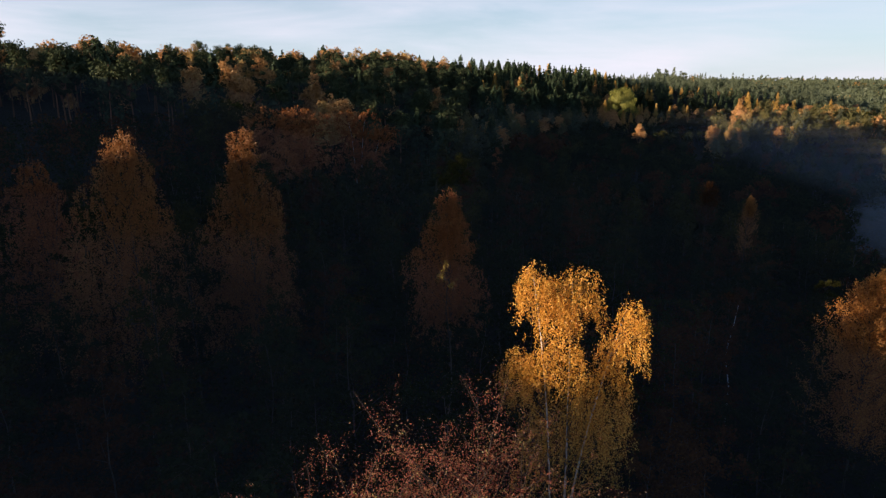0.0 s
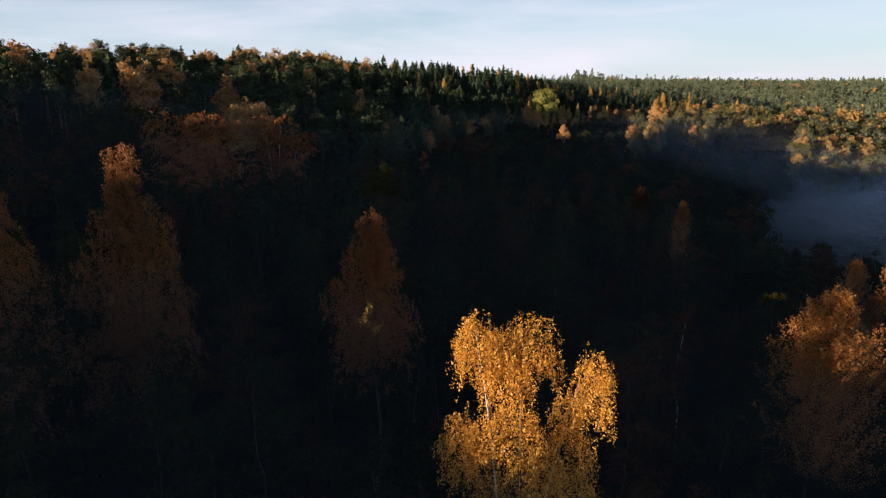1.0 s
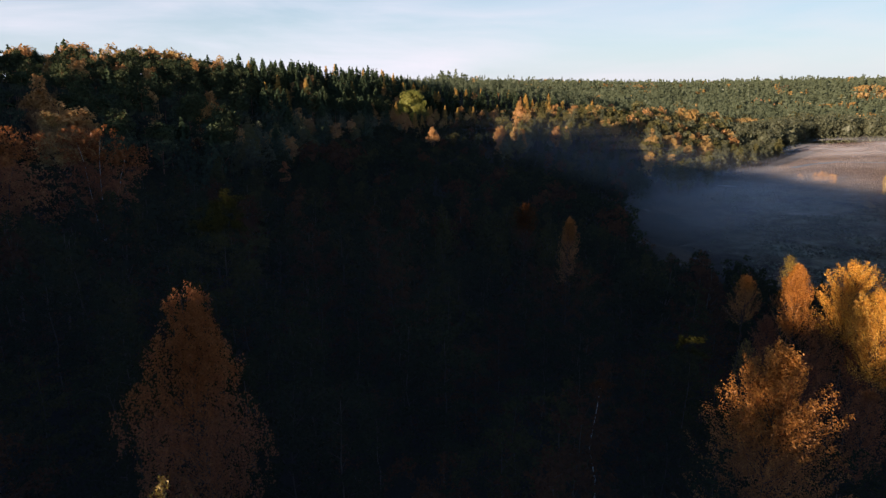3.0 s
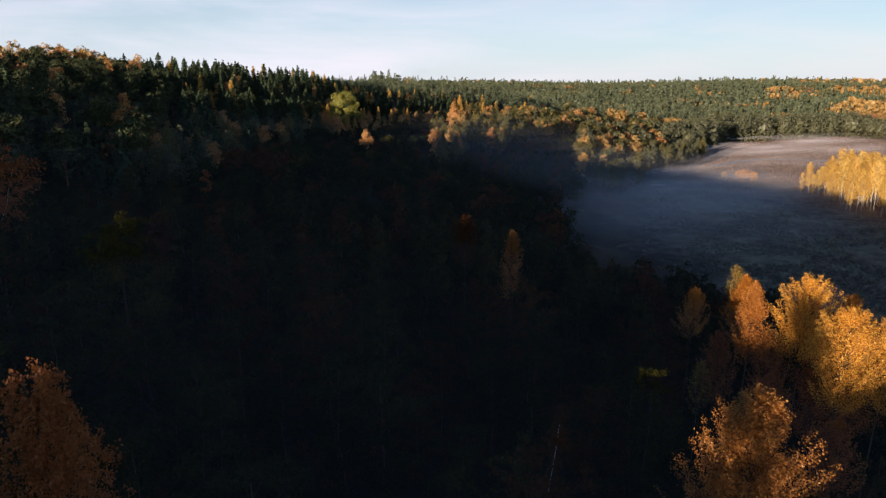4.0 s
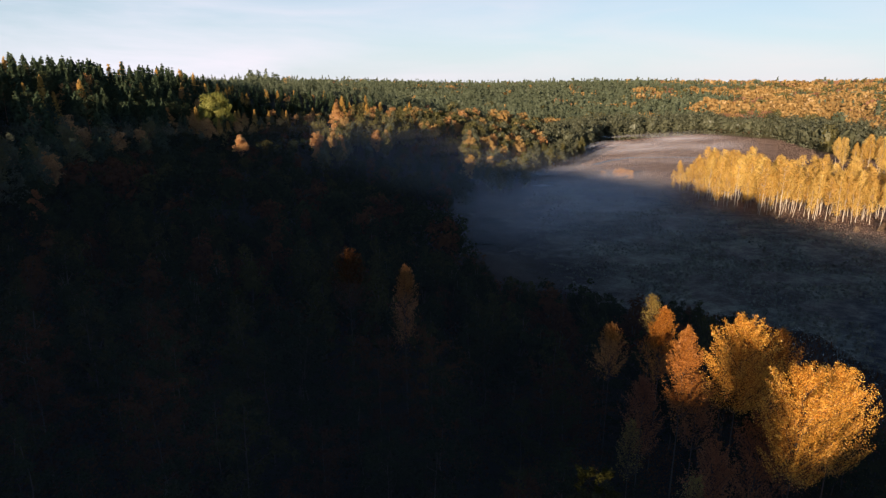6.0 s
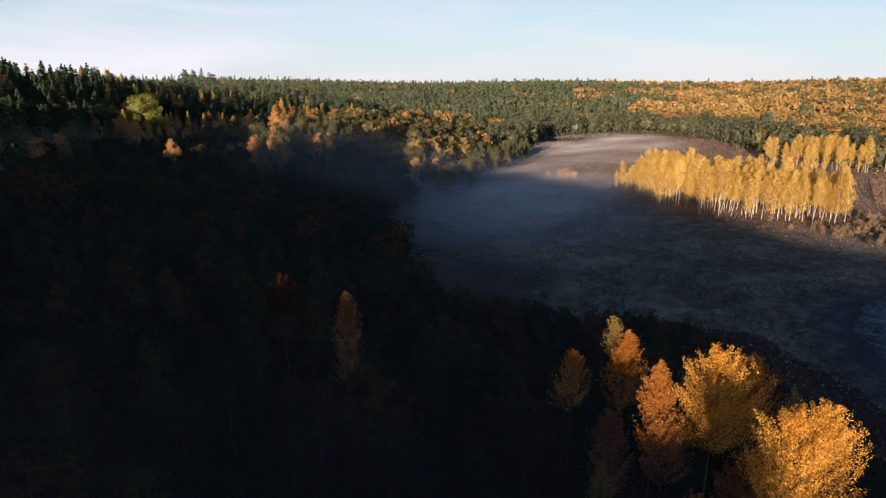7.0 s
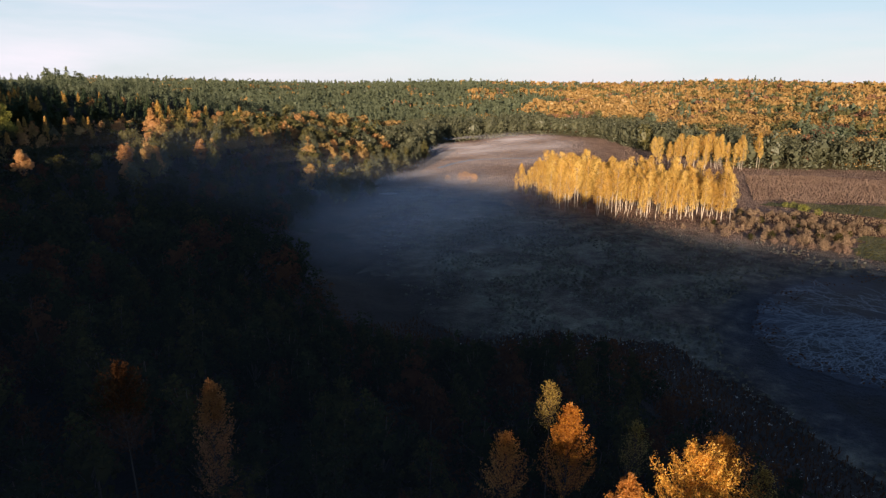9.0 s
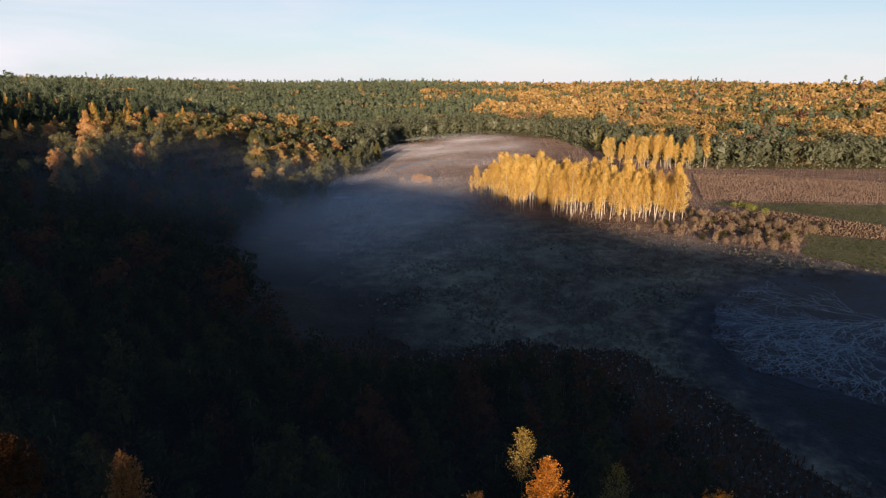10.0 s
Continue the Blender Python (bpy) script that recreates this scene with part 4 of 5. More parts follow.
def ridge_tree(kind, x, y, s, single=True, dz=0.0):
    nm, shapes, leaf, bark, lab = RIDGE[kind]
    i = int(R.integers(len(shapes)))
    z, turn = gz(x, y) - 0.2 + dz, R.uniform(0, 360)
    ridge_n[kind] = ridge_n.get(kind, 0) + 1
    if single and ridge_n[kind] < 290 and kind not in ("dark", "dull", "brown"):
        m = pose(x, y, z, R.normal(0, 1.5), R.normal(0, 1.5), turn) @ Matrix.Diagonal((s * R.uniform(0.88, 1.12), s * R.uniform(0.88, 1.12), s, 1))
        if (kind, i) not in made_first:
            made_first[kind, i] = tree_thing(nm, shapes[i], leaf, bark, lab, "tree", "trees on the ridge")
            made_first[kind, i].matrix_basis = m
        else:
            again(made_first[kind, i], m)
    else:
        ridge_late.setdefault((kind, i), []).append((x, y, z, s, radians(turn)))


X, Y = ring_scatter(-330, 330, 130, 560, 7.0)
near_first = np.argsort(np.hypot(X, Y) + 0.25 * np.abs(X - 20))
X, Y = X[near_first], Y[near_first]
D = valley_distance(X, Y)
for x, y, d in zip(X, Y, D):
    if d < 4 or (y < 140 and x > -60) or (d < 20 and y < 205) or any(math.hypot(x - a, y - b) < 2 + 0.7 * r for a, b, r in taken):
        continue
    az = math.degrees(math.atan2(x, y))
    if az < -41 or az > 48:
        continue
    far = math.hypot(x, y)
    if d > 126 and R.uniform() < (0.36 if az > 2 and d < 200 else 0.52 if az > 2 else 0.42):
        continue
    if 48 < d <= 126 and R.uniform() < 0.25:
        continue
    p = R.uniform()
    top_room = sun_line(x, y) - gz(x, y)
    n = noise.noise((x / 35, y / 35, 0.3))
    # Below the sun line trees take the shade-darkened leaf colours
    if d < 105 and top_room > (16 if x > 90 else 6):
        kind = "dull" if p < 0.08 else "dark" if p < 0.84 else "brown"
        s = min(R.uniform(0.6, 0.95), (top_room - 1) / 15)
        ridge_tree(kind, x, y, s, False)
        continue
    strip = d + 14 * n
    # Dark strips between the lit bands, their shade set by leaf colour
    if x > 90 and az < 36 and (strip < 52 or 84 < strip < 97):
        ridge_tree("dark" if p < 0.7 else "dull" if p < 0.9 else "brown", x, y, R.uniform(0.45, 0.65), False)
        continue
    if (d < 48 and x > 90) or (x > 90 and strip <= 84):
        kind = "grey" if p < 0.40 else "olive" if p < 0.80 else "amber" if p < 0.92 else "beech"
        s = R.uniform(0.85, 1.15) if x > 165 else R.uniform(0.7, 1.0)
    elif x <= 75 and az > 1 and 104 < d < 128:
        kind = "beech" if p < 0.26 + n * 0.4 else "olive" if p < 0.55 else "grey" if p < 0.85 else "fir"
        s = R.uniform(0.6, 0.85)
    elif d < (134 if x > 75 else 100):
        kind = "beech" if p < 0.40 + n * 0.6 else "amber" if p < 0.54 + n * 0.3 else "olive" if p < 0.66 else "larch" if p < 0.82 else "grey" if p < 0.90 else "pine"
        s = R.uniform(0.85, 1.25)
    elif az > 2:
        kind = "fir" if p < 0.58 else "larch" if p < 0.68 else "pine" if p < 0.92 else "beech"
        s = R.uniform(0.72, 0.95)
    else:
        kind = "pine" if p < 0.77 else "fir" if p < 0.84 else "amber" if p < 0.88 else "beech"
        s = R.uniform(0.78, 1.04) * (1.0 if az > -35 else 1.22)
        s *= 1.3 if kind in ("amber", "beech") else 1.0
    if d > 300 or far > 520:
        continue
    if d > 100:
        s *= (1 + 0.2 * math.exp(-((az - 7) / 6) ** 2)) * (1 - 0.45 * float(smooth(13, 17, az)))
    lane = y * 0.883 - x * 0.469
    if x < 88 and (225 < lane < 250 or 180 < lane < 197) and gz(x, y) + 19 * s > sun_line(x, y) + 5:
        s = min(s, 0.85 if lane > 220 else 0.5)
    # Dark-leaved trees round the lit beech stand in for shade
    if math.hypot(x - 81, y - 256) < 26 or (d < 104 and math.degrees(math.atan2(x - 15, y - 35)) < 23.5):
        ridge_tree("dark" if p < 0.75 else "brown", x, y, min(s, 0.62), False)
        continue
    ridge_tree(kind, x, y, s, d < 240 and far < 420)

# Added dark-leaved trees that stand in for shade before the western pines
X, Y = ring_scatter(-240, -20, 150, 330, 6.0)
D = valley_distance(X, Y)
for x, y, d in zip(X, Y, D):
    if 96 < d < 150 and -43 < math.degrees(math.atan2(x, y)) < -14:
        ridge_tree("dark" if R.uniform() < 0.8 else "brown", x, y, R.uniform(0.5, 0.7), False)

# Added low fill, dark-leaved to stand in for the shade under the pines
X, Y = ring_scatter(-240, 180, 150, 400, 5.5)
D = valley_distance(X, Y)
ok = (D > 85) & (D < 175) & (np.degrees(np.arctan2(X, Y)) > -41)
low = far_round(470, 80, 1.5)
stuff("undergrowth", [set_piece(*low, x, y, gz(x, y) - 1.0, R.uniform(0.35, 0.6), R.uniform(0, 6.28)) for x, y in zip(X[ok], Y[ok])], M_GREEN_SHADED, "undergrowth coloured dark for the shade below the ridge pines", "undergrowth")

# The wood's grey-green spur that reaches into the valley
X, Y = ring_scatter(150, 330, 200, 345, 6.0)
for x, y in zip(X, Y):
    d = float(valley_distance(np.array([x]), np.array([y]))[0])
    if 0 > d > -16 and x > 185 and y > 235:
        ridge_tree("grey" if R.uniform() < 0.8 else "olive", x, y, R.uniform(0.8, 1.15))
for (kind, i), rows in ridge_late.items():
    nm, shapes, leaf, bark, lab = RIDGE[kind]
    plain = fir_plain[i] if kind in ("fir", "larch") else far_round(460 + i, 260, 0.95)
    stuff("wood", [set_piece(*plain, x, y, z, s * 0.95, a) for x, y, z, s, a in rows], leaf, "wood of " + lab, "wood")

# The birch copse on the valley floor
copse = [clumped(500 + i, 20, 2.7, (0.16, 0.28, 0.36, 0.42, 0.48)[i], 34, 52, 0.34, 1.2, 0.0075, "narrow") for i in range(5)]
copse_first = {}
COPSE = [(273, 205), (248, 162), (250, 141), (260, 124), (267, 101), (285, 107), (292, 140), (290, 170), (286, 200)]


X, Y = ring_scatter(240, 300, 100, 210, 4.1)
for x, y in zip(X, Y):
    if not inside_of(COPSE, x, y):
        continue
    i = int(R.integers(5))
    s = R.uniform(0.72, 1.14) * (0.72 if y > 190 else 1.0)
    m = pose(x, y, -0.1, R.normal(0, 1.5), R.normal(0, 1.5), R.uniform(0, 360)) @ Matrix.Diagonal((s, s, s, 1))
    if i not in copse_first:
        copse_first[i] = tree_thing("birch_tree", copse[i], M_COPSE, M_PALEBARK, "slender white-stemmed golden birch in the copse", "tree", "birch copse")
        copse_first[i].matrix_basis = m
    else:
        again(copse_first[i], m)
X, Y = ring_scatter(410, 480, 110, 200, 4.6)
for x, y in zip(X, Y):
    along, across = (y - 155) * 0.8 - (x - 443) * 0.6, (x - 443) * 0.8 + (y - 155) * 0.6
    if abs(across) < 9 and abs(along) < 34 + R.normal(0, 6) and R.uniform() < (0.9 if along > -12 else 0.35):
        s = R.uniform(0.75, 1.15)
        again(copse_first[int(R.integers(5))], pose(x, y, gz(x, y) - 0.1, 0, 0, R.uniform(0, 360)) @ Matrix.Diagonal((s, s, s, 1)))

# Far woods, in leaf colours paled for haze
FAR_MATS = dict(pine=M_FARPINE, gold=M_FARGOLD, rust=M_FARRUST, olive=M_FAROLIVE, grey=M_GREY, larch=M_LARCH)
bank = {}


def far_tree(kind, x, y, z, s, n, size):
    shapes = far_shapes[("cone" if kind == "larch" or (kind == "pine" and R.uniform() < 0.35) else "round", n)]
    bank.setdefault(kind, []).append(set_piece(*shapes[int(R.integers(len(shapes)))], x, y, z, s, R.uniform(0, 6.28), R.uniform(0.9, 1.15)))


far_shapes = {}
for n, size in ((330, 0.8), (190, 1.05), (40, 2.6), (18, 4.0)):
    far_shapes["round", n] = [far_round(600 + i, n, size) for i in range(4)]
    far_shapes["cone", n] = [far_cone(620 + i, n, size) for i in range(4)]


def far_band(r0, r1, gap, n, a0, a1):
    lim = r1 + 10
    X, Y = ring_scatter(120, lim, -120, lim, gap)
    D = valley_distance(X, Y)
    A, L = np.degrees(np.arctan2(X - 24, Y - 44)), np.hypot(X - 24, Y - 44)
    ok = (D > -3) & (L > r0) & (L <= r1) & (A > a0) & (A < a1) & ((X > 320) | (Y > 540) | (np.hypot(X, Y) > 515))
    X, Y, D, A = X[ok], Y[ok], D[ok], A[ok]
    Z = ground_height(X, Y)
    for x, y, z, d, a in zip(X, Y, Z, D, A):
        p = 0.5 + 0.24 * (R.uniform() - 0.5) + 0.95 * noise.noise((x / 60, y / 60, 1.7))
        if d < 30:
            kind, s = ("grey" if p < 0.9 else "olive" if p < 1.0 else "gold"), R.uniform(0.95, 1.3)
        elif a + 16 * noise.noise((x / 140, y / 140, 4.0)) > 60:
            kind, s = ("gold" if p < 0.60 else "olive" if p < 0.82 else "rust" if p < 0.93 else "pine"), R.uniform(0.8, 1.35)
        elif d < 75:
            kind, s = ("pine" if p < 0.45 else "olive" if p < 0.55 else "gold" if p < 0.9 else "rust"), R.uniform(0.85, 1.1)
        else:
            kind, s = ("pine" if p < 0.93 else "olive" if p < 0.98 else "gold" if p < 1.12 else "rust"), R.uniform(0.75, 1.05)
        far_tree(kind, x, y, z - (1.0 if n > 30 else 10.0), s * (0.72 if x < 335 and n > 60 else 1.3 if n > 60 else 1.3 if n > 30 else 1.9), 330 if n == 190 and d < 30 else n, 1)


far_band(300, 760, 9.6, 190, 6, 95)
far_band(760, 1600, 13, 40, 18, 95)
far_band(1600, 3600, 30, 18, 18, 95)
for kind, pieces in bank.items():
    stuff("far_wood", pieces, FAR_MATS[kind], {"pine": "far dark green pine wood", "gold": "far golden autumn wood", "rust": "far rust-red autumn wood", "olive": "far olive-green wood", "grey": "grey-green alders along the far meadow edge", "larch": "far golden larches"}[kind], "wood")

# The wood on the western hill, which keeps the sun off the slope
west = []
X, Y = ring_scatter(-280, -120, -300, 235, 4.6)
for x, y in zip(X, Y):
    if y > 0 and math.degrees(math.atan2(x, y)) > -41:
        continue
    g = gz(x, y)
    s = (float(sun_line(x, y)) - g + R.uniform(-0.4, 1.6)) / 15.5
    if 0.25 < s < 1.7:
        west.append(set_piece(*far_shapes["round", 40][int(R.integers(4))], x, y, g - 0.5, s, R.uniform(0, 6.28)))
stuff("west_wood", west, M_OLIVE, "dense wood on the western hill", "wood")

# Meadow: sheets of reed, grass and sedge, shrubs, a frozen pond, mist
def sheet(name, poly, z, mat, label, category, wobble=1.2):
    """A thin flat sheet on the valley floor with an uneven outline."""
    pts, rng = [], np.random.default_rng(len(name) * 7 + len(poly))
    for (ax, ay), (bx, by) in zip(poly, poly[1:] + poly[:1]):
        n = max(2, int(math.hypot(bx - ax, by - ay) / 3))
        for i in range(n):
            pts.append((ax + (bx - ax) * i / n + rng.normal(0, wobble), ay + (by - ay) * i / n + rng.normal(0, wobble), z))
    bm = bmesh.new()
    bm.faces.new([bm.verts.new(p) for p in pts])
    bmesh.ops.triangulate(bm, faces=bm.faces)
    me = bpy.data.meshes.new(name)
    bm.to_mesh(me)
    bm.free()
    me.materials.append(mat)
    return tagged(new(name, me), label, category, kind="structure")


def tufts(name, test, box, gap, size, tall, mat, label, blades=3):
    """Upright tufts of dry blades, each a fan of narrow lozenges."""
    X, Y = ring_scatter(*box, gap)
    ok = test(X, Y)
    X, Y = X[ok], Y[ok]
    n = len(X)
    P = np.repeat(np.stack([X, Y, ground_height(X, Y)], 1), blades, axis=0)
    P[:, :2] += R.normal(0, size * 0.3, (n * blades, 2))
    a = R.uniform(0, 6.283, n * blades)
    h = tall * np.repeat(R.uniform(0.5, 1.25, n), blades) * R.uniform(0.7, 1.1, n * blades)
    e = np.stack([np.cos(a), np.sin(a), 0 * a], 1) * (size * R.uniform(0.5, 1.1, n * blades))[:, None]
    lean = R.normal(0, 0.22, (n * blades, 3)) * h[:, None]
    up = np.stack([lean[:, 0], lean[:, 1], h], 1)
    V = np.stack([P - e * 0.5 - [0, 0, 0.05], P + e * 0.5 - [0, 0, 0.05], P + e * 0.35 + up, P - e * 0.3 + up * 0.9], 1).reshape(-1, 3)
    F = np.arange(n * blades * 4).reshape(-1, 4)
    return tagged(new(name, mesh_data(name, V, F, mat)), label, "grass", kind="stuff")


REED_FIELD = [(330, 108), (418, 134), (440, 100), (452, 37), (470, -60), (420, -80), (378, 30), (350, 75)]
GREEN_STRIP = [(319, 104), (330, 100), (366, 37), (400, -70), (340, -70), (315, 36), (322, 70)]
RED_PATCH = [(300, 96), (320, 76), (313, 36), (318, 0), (285, 0), (287, 36), (279, 62), (280, 92)]
LAWN = [(279, 60), (286, 36), (284, -20), (240, -20), (238, 36), (246, 58)]
POND = [(205, 66), (180, 71), (157, 67), (145, 57), (144, 42), (140, 20), (165, -15), (225, -15), (238, 10), (233, 38), (222, 55)]
POND_MIDDLE = [(185 + (x - 185) * 0.86, 30 + (y - 30) * 0.86) for x, y in POND]
M_REEDBED = surface_mat("reed_bed", [(0.35, (0.13, 0.07, 0.05)), (0.5, (0.22, 0.13, 0.09)), (0.65, (0.33, 0.21, 0.16))], (0.06, 0.8), 0.95, 0.9)
M_TURF = surface_mat("turf", [(0.35, (0.08, 0.078, 0.034)), (0.5, (0.13, 0.12, 0.052)), (0.65, (0.20, 0.165, 0.085))], (0.05, 0.6), 0.95, 0.8)
M_REDSEDGE = surface_mat("red_sedge", [(0.35, (0.06, 0.028, 0.018)), (0.5, (0.11, 0.05, 0.03)), (0.65, (0.18, 0.085, 0.05))], (0.08, 0.9), 0.95, 0.8)
M_FOOTBELT = surface_mat("foot_belt_brown", [(0.35, (0.014, 0.010, 0.010)), (0.5, (0.027, 0.019, 0.017)), (0.65, (0.05, 0.034, 0.028))], (0.08, 0.9), 0.95, 0.8)
M_PLUME = surface_mat("reed_plume", [(0.35, (0.38, 0.34, 0.29)), (0.65, (0.62, 0.57, 0.50))], (0.3, 4.0), 0.9, 0.2)
M_FROST = surface_mat("hoar_frost", [(0.3, (0.10, 0.12, 0.16)), (0.7, (0.26, 0.30, 0.37))], (0.4, 3.0), 0.8, 0.2)
M_ICE = surface_mat("pond_ice", [(0.38, (0.010, 0.012, 0.016)), (0.5, (0.017, 0.024, 0.042)), (0.62, (0.027, 0.038, 0.068))], (0.05, 0.5), 0.7, 0.3, spec=0.12)
sheet("reed_field", REED_FIELD, 0.10, M_REEDBED, "pinkish-brown dry reed bed on the valley floor", "reeds")
sheet("turf_strip", GREEN_STRIP, 0.14, M_TURF, "dull green grass strip beside reeds", "grass")
sheet("turf_strip", LAWN, 0.12, M_TURF, "green grass by the frozen pond", "grass")
sheet("sedge_patch", RED_PATCH, 0.18, M_REDSEDGE, "dark red-brown sedge patch in the meadow", "sedge")
sheet("track", [(318, 288), (340, 296), (368, 300), (392, 286), (409, 271), (411, 274), (394, 290), (368, 304), (338, 299), (317, 292)], 0.16, M_FROST, "pale frosted track across the far meadow", "track", 0.5)
sheet("pond_ice", POND, 0.09, M_ICE, "dark blue frozen pond with frost lines", "pond", 0.6)


def frost_veins():
    """Branching ribbons of hoar frost that fan out over the ice from one crack."""
    rng = np.random.default_rng(21)
    Vs, Fs, count = [], [], [0]

    def ribbon(p, ang, ln, w, depth):
        pts, home = [np.array(p, float)], ang
        for i in range(max(4, int(ln / 0.7))):
            ang += rng.normal(0, 0.22) + 0.22 * (home - ang)
            kink = ang + rng.normal(0, 0.25 + 0.1 * depth)
            pts.append(pts[-1] + np.array([math.cos(kink), math.sin(kink)]) * 0.7)
        pts = np.array(pts)
        keep = inside_of(POND, pts[:, 0], pts[:, 1]).tolist()
        k = keep.index(False) if False in keep else len(pts)
        if k < 3:
            return
        pts = pts[:k]
        tang = np.gradient(pts, axis=0)
        tang /= np.linalg.norm(tang, axis=1)[:, None] + 1e-9
        side = np.stack([-tang[:, 1], tang[:, 0]], 1) * np.linspace(w, w * 0.4, k)[:, None] * 0.5
        base = count[0]
        count[0] += 2 * k
        z = 0.105 + 0.003 * depth
        Vs.append(np.concatenate([np.c_[pts + side, np.full(k, z)], np.c_[pts - side, np.full(k, z)]]))
        i = np.arange(k - 1)
        Fs.append(np.stack([i, i + 1, i + 1 + k, i + k], 1) + base)
        if depth < 4:
            for i in range(3, k - 1):
                if rng.uniform() < (0.20, 0.19, 0.15, 0.08)[depth]:
                    ribbon(pts[i], home + rng.choice([-1, 1]) * rng.uniform(0.35, 0.85), ln * rng.uniform(0.3, 0.6), w * 0.74, depth + 1)

    for a in (1.35, 1.8, 2.15, 2.5, 2.75, 3.0, 3.3, 3.65, 4.1):
        ribbon((192, 35), a, 44, 0.34, 0)
    for x, y, a in ((172, 58, 3.4), (166, 52, 3.7), (160, 47, 3.3), (165, 60, 2.9), (170, 46, 3.9)):
        ribbon((x, y), a, 16, 0.22, 1)
    return np.concatenate(Vs), np.concatenate(Fs)


tagged(new("frost_lines", mesh_data("frost_lines", *frost_veins(), M_FROST)), "branching white frost lines on pond ice", "frost", kind="stuff")


def foot_belt():
    """The dark brown belt where the slope runs out into the meadow, laid over the ground."""
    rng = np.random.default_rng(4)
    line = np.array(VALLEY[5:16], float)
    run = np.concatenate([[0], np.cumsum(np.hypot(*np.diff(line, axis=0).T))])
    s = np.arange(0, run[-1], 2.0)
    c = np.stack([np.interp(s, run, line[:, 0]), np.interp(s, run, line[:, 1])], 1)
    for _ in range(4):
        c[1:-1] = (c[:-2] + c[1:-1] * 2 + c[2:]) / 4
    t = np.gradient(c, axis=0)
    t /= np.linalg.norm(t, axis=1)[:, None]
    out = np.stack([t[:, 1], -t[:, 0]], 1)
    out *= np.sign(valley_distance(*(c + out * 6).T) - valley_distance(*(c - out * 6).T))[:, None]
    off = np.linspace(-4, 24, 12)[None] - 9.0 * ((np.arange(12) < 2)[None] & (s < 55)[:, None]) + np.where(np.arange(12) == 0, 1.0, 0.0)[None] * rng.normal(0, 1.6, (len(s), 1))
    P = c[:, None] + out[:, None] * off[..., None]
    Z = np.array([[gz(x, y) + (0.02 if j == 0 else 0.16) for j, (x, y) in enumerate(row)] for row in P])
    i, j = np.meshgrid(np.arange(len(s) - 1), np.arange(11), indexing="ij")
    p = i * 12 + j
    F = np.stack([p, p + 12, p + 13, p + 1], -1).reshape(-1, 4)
    me = mesh_data("foot_belt", np.concatenate([P, Z[..., None]], 2).reshape(-1, 3), F, M_FOOTBELT)
    return tagged(new("foot_belt", me), "dark brown belt at the foot of the wooded slope", "sedge", kind="structure")


foot_belt()


def on_meadow(x, y):
    return (valley_distance(x, y) < -1) & ~inside_of(POND_MIDDLE, x, y)


def open_meadow(x, y):
    ok = on_meadow(x, y) & (np.hypot((x - 176) / 60, (y - 20) / 54) > 1.05)
    for p in (REED_FIELD, GREEN_STRIP, RED_PATCH, LAWN):
        ok &= ~inside_of(p, x, y)
    return ok


tufts("sedge_tufts", lambda x, y: open_meadow(x, y) & (R.uniform(190, 248, x.shape) > x) & (x - 0.8 * y > R.uniform(10, 44, x.shape)) & (np.sin(x / 5.1 + 2 * np.sin(y / 7.3)) + np.sin(y / 4.3 + 1.7 * np.sin(x / 9.1)) > -0.7), (108, 300, -10, 330), 1.5, 0.75, 0.55, M_SEDGE, "frosted grey-green sedge tufts in the meadow")
tufts("sedge_tufts", lambda x, y: inside_of(POND, x, y) & ~inside_of(POND_MIDDLE, x, y) & (np.sin(x / 2.3) + np.sin(y / 1.9 + x / 5) > -0.4), (138, 240, -16, 72), 1.4, 0.4, 0.4, M_BROWN_SHADED, "dark sedge tufts at the pond edge")
tufts("meadow_tufts", lambda x, y: open_meadow(x, y) & (R.uniform(210, 250, x.shape) < x), (220, 600, 20, 395), 1.7, 0.34, 0.26, M_REED, "dry straw-brown grass on the far meadow")
tufts("reed_tufts", lambda x, y: inside_of(REED_FIELD, x, y), (328, 475, -82, 136), 1.0, 0.34, 0.8, M_REED, "pinkish dry reeds in a bed")
tufts("turf_tufts", lambda x, y: inside_of(GREEN_STRIP, x, y) | inside_of(LAWN, x, y), (236, 402, -72, 106), 1.8, 0.8, 0.35, M_OLIVE, "short green grass tufts")
tufts("red_tufts", lambda x, y: inside_of(RED_PATCH, x, y), (278, 324, -2, 98), 1.0, 0.36, 0.6, M_SCRUB, "red-brown sedge tufts in a patch")

# Shrubs on the meadow
shrub_shapes = [clumped(700 + i, 2.6, 1.7, 0.05, 11, 46, 0.24, 0.8, 0.01) for i in range(3)]
shrub_first = {}


def shrub(x, y, s, leaf, label, tall=1.0):
    i = int(R.integers(3))
    m = pose(x, y, gz(x, y) - 0.05, 0, 0, R.uniform(0, 360)) @ Matrix.Diagonal((s, s, s * tall, 1))
    key = (i, leaf.name)
    if key not in shrub_first:
        shrub_first[key] = tree_thing("shrub", shrub_shapes[i], leaf, M_TWIG, label, "shrub", "meadow shrubs")
        shrub_first[key].matrix_basis = m
    else:
        again(shrub_first[key], m)


for i in range(170):
    x, y = R.uniform(246, 300), R.uniform(52, 112)
    if x + 0.25 * y < 264 or inside_of(COPSE, x, y) or inside_of(LAWN, x, y):
        continue
    shrub(x, y, R.uniform(0.5, 1.25), M_SCRUB if R.uniform() < 0.85 else M_OLIVE, "low brown scrub beside the copse")
for i in range(7):
    shrub(318 + R.normal(0, 3), 85 + R.normal(0, 4), R.uniform(0.7, 1.2), M_LIME, "low green bush beside reeds")
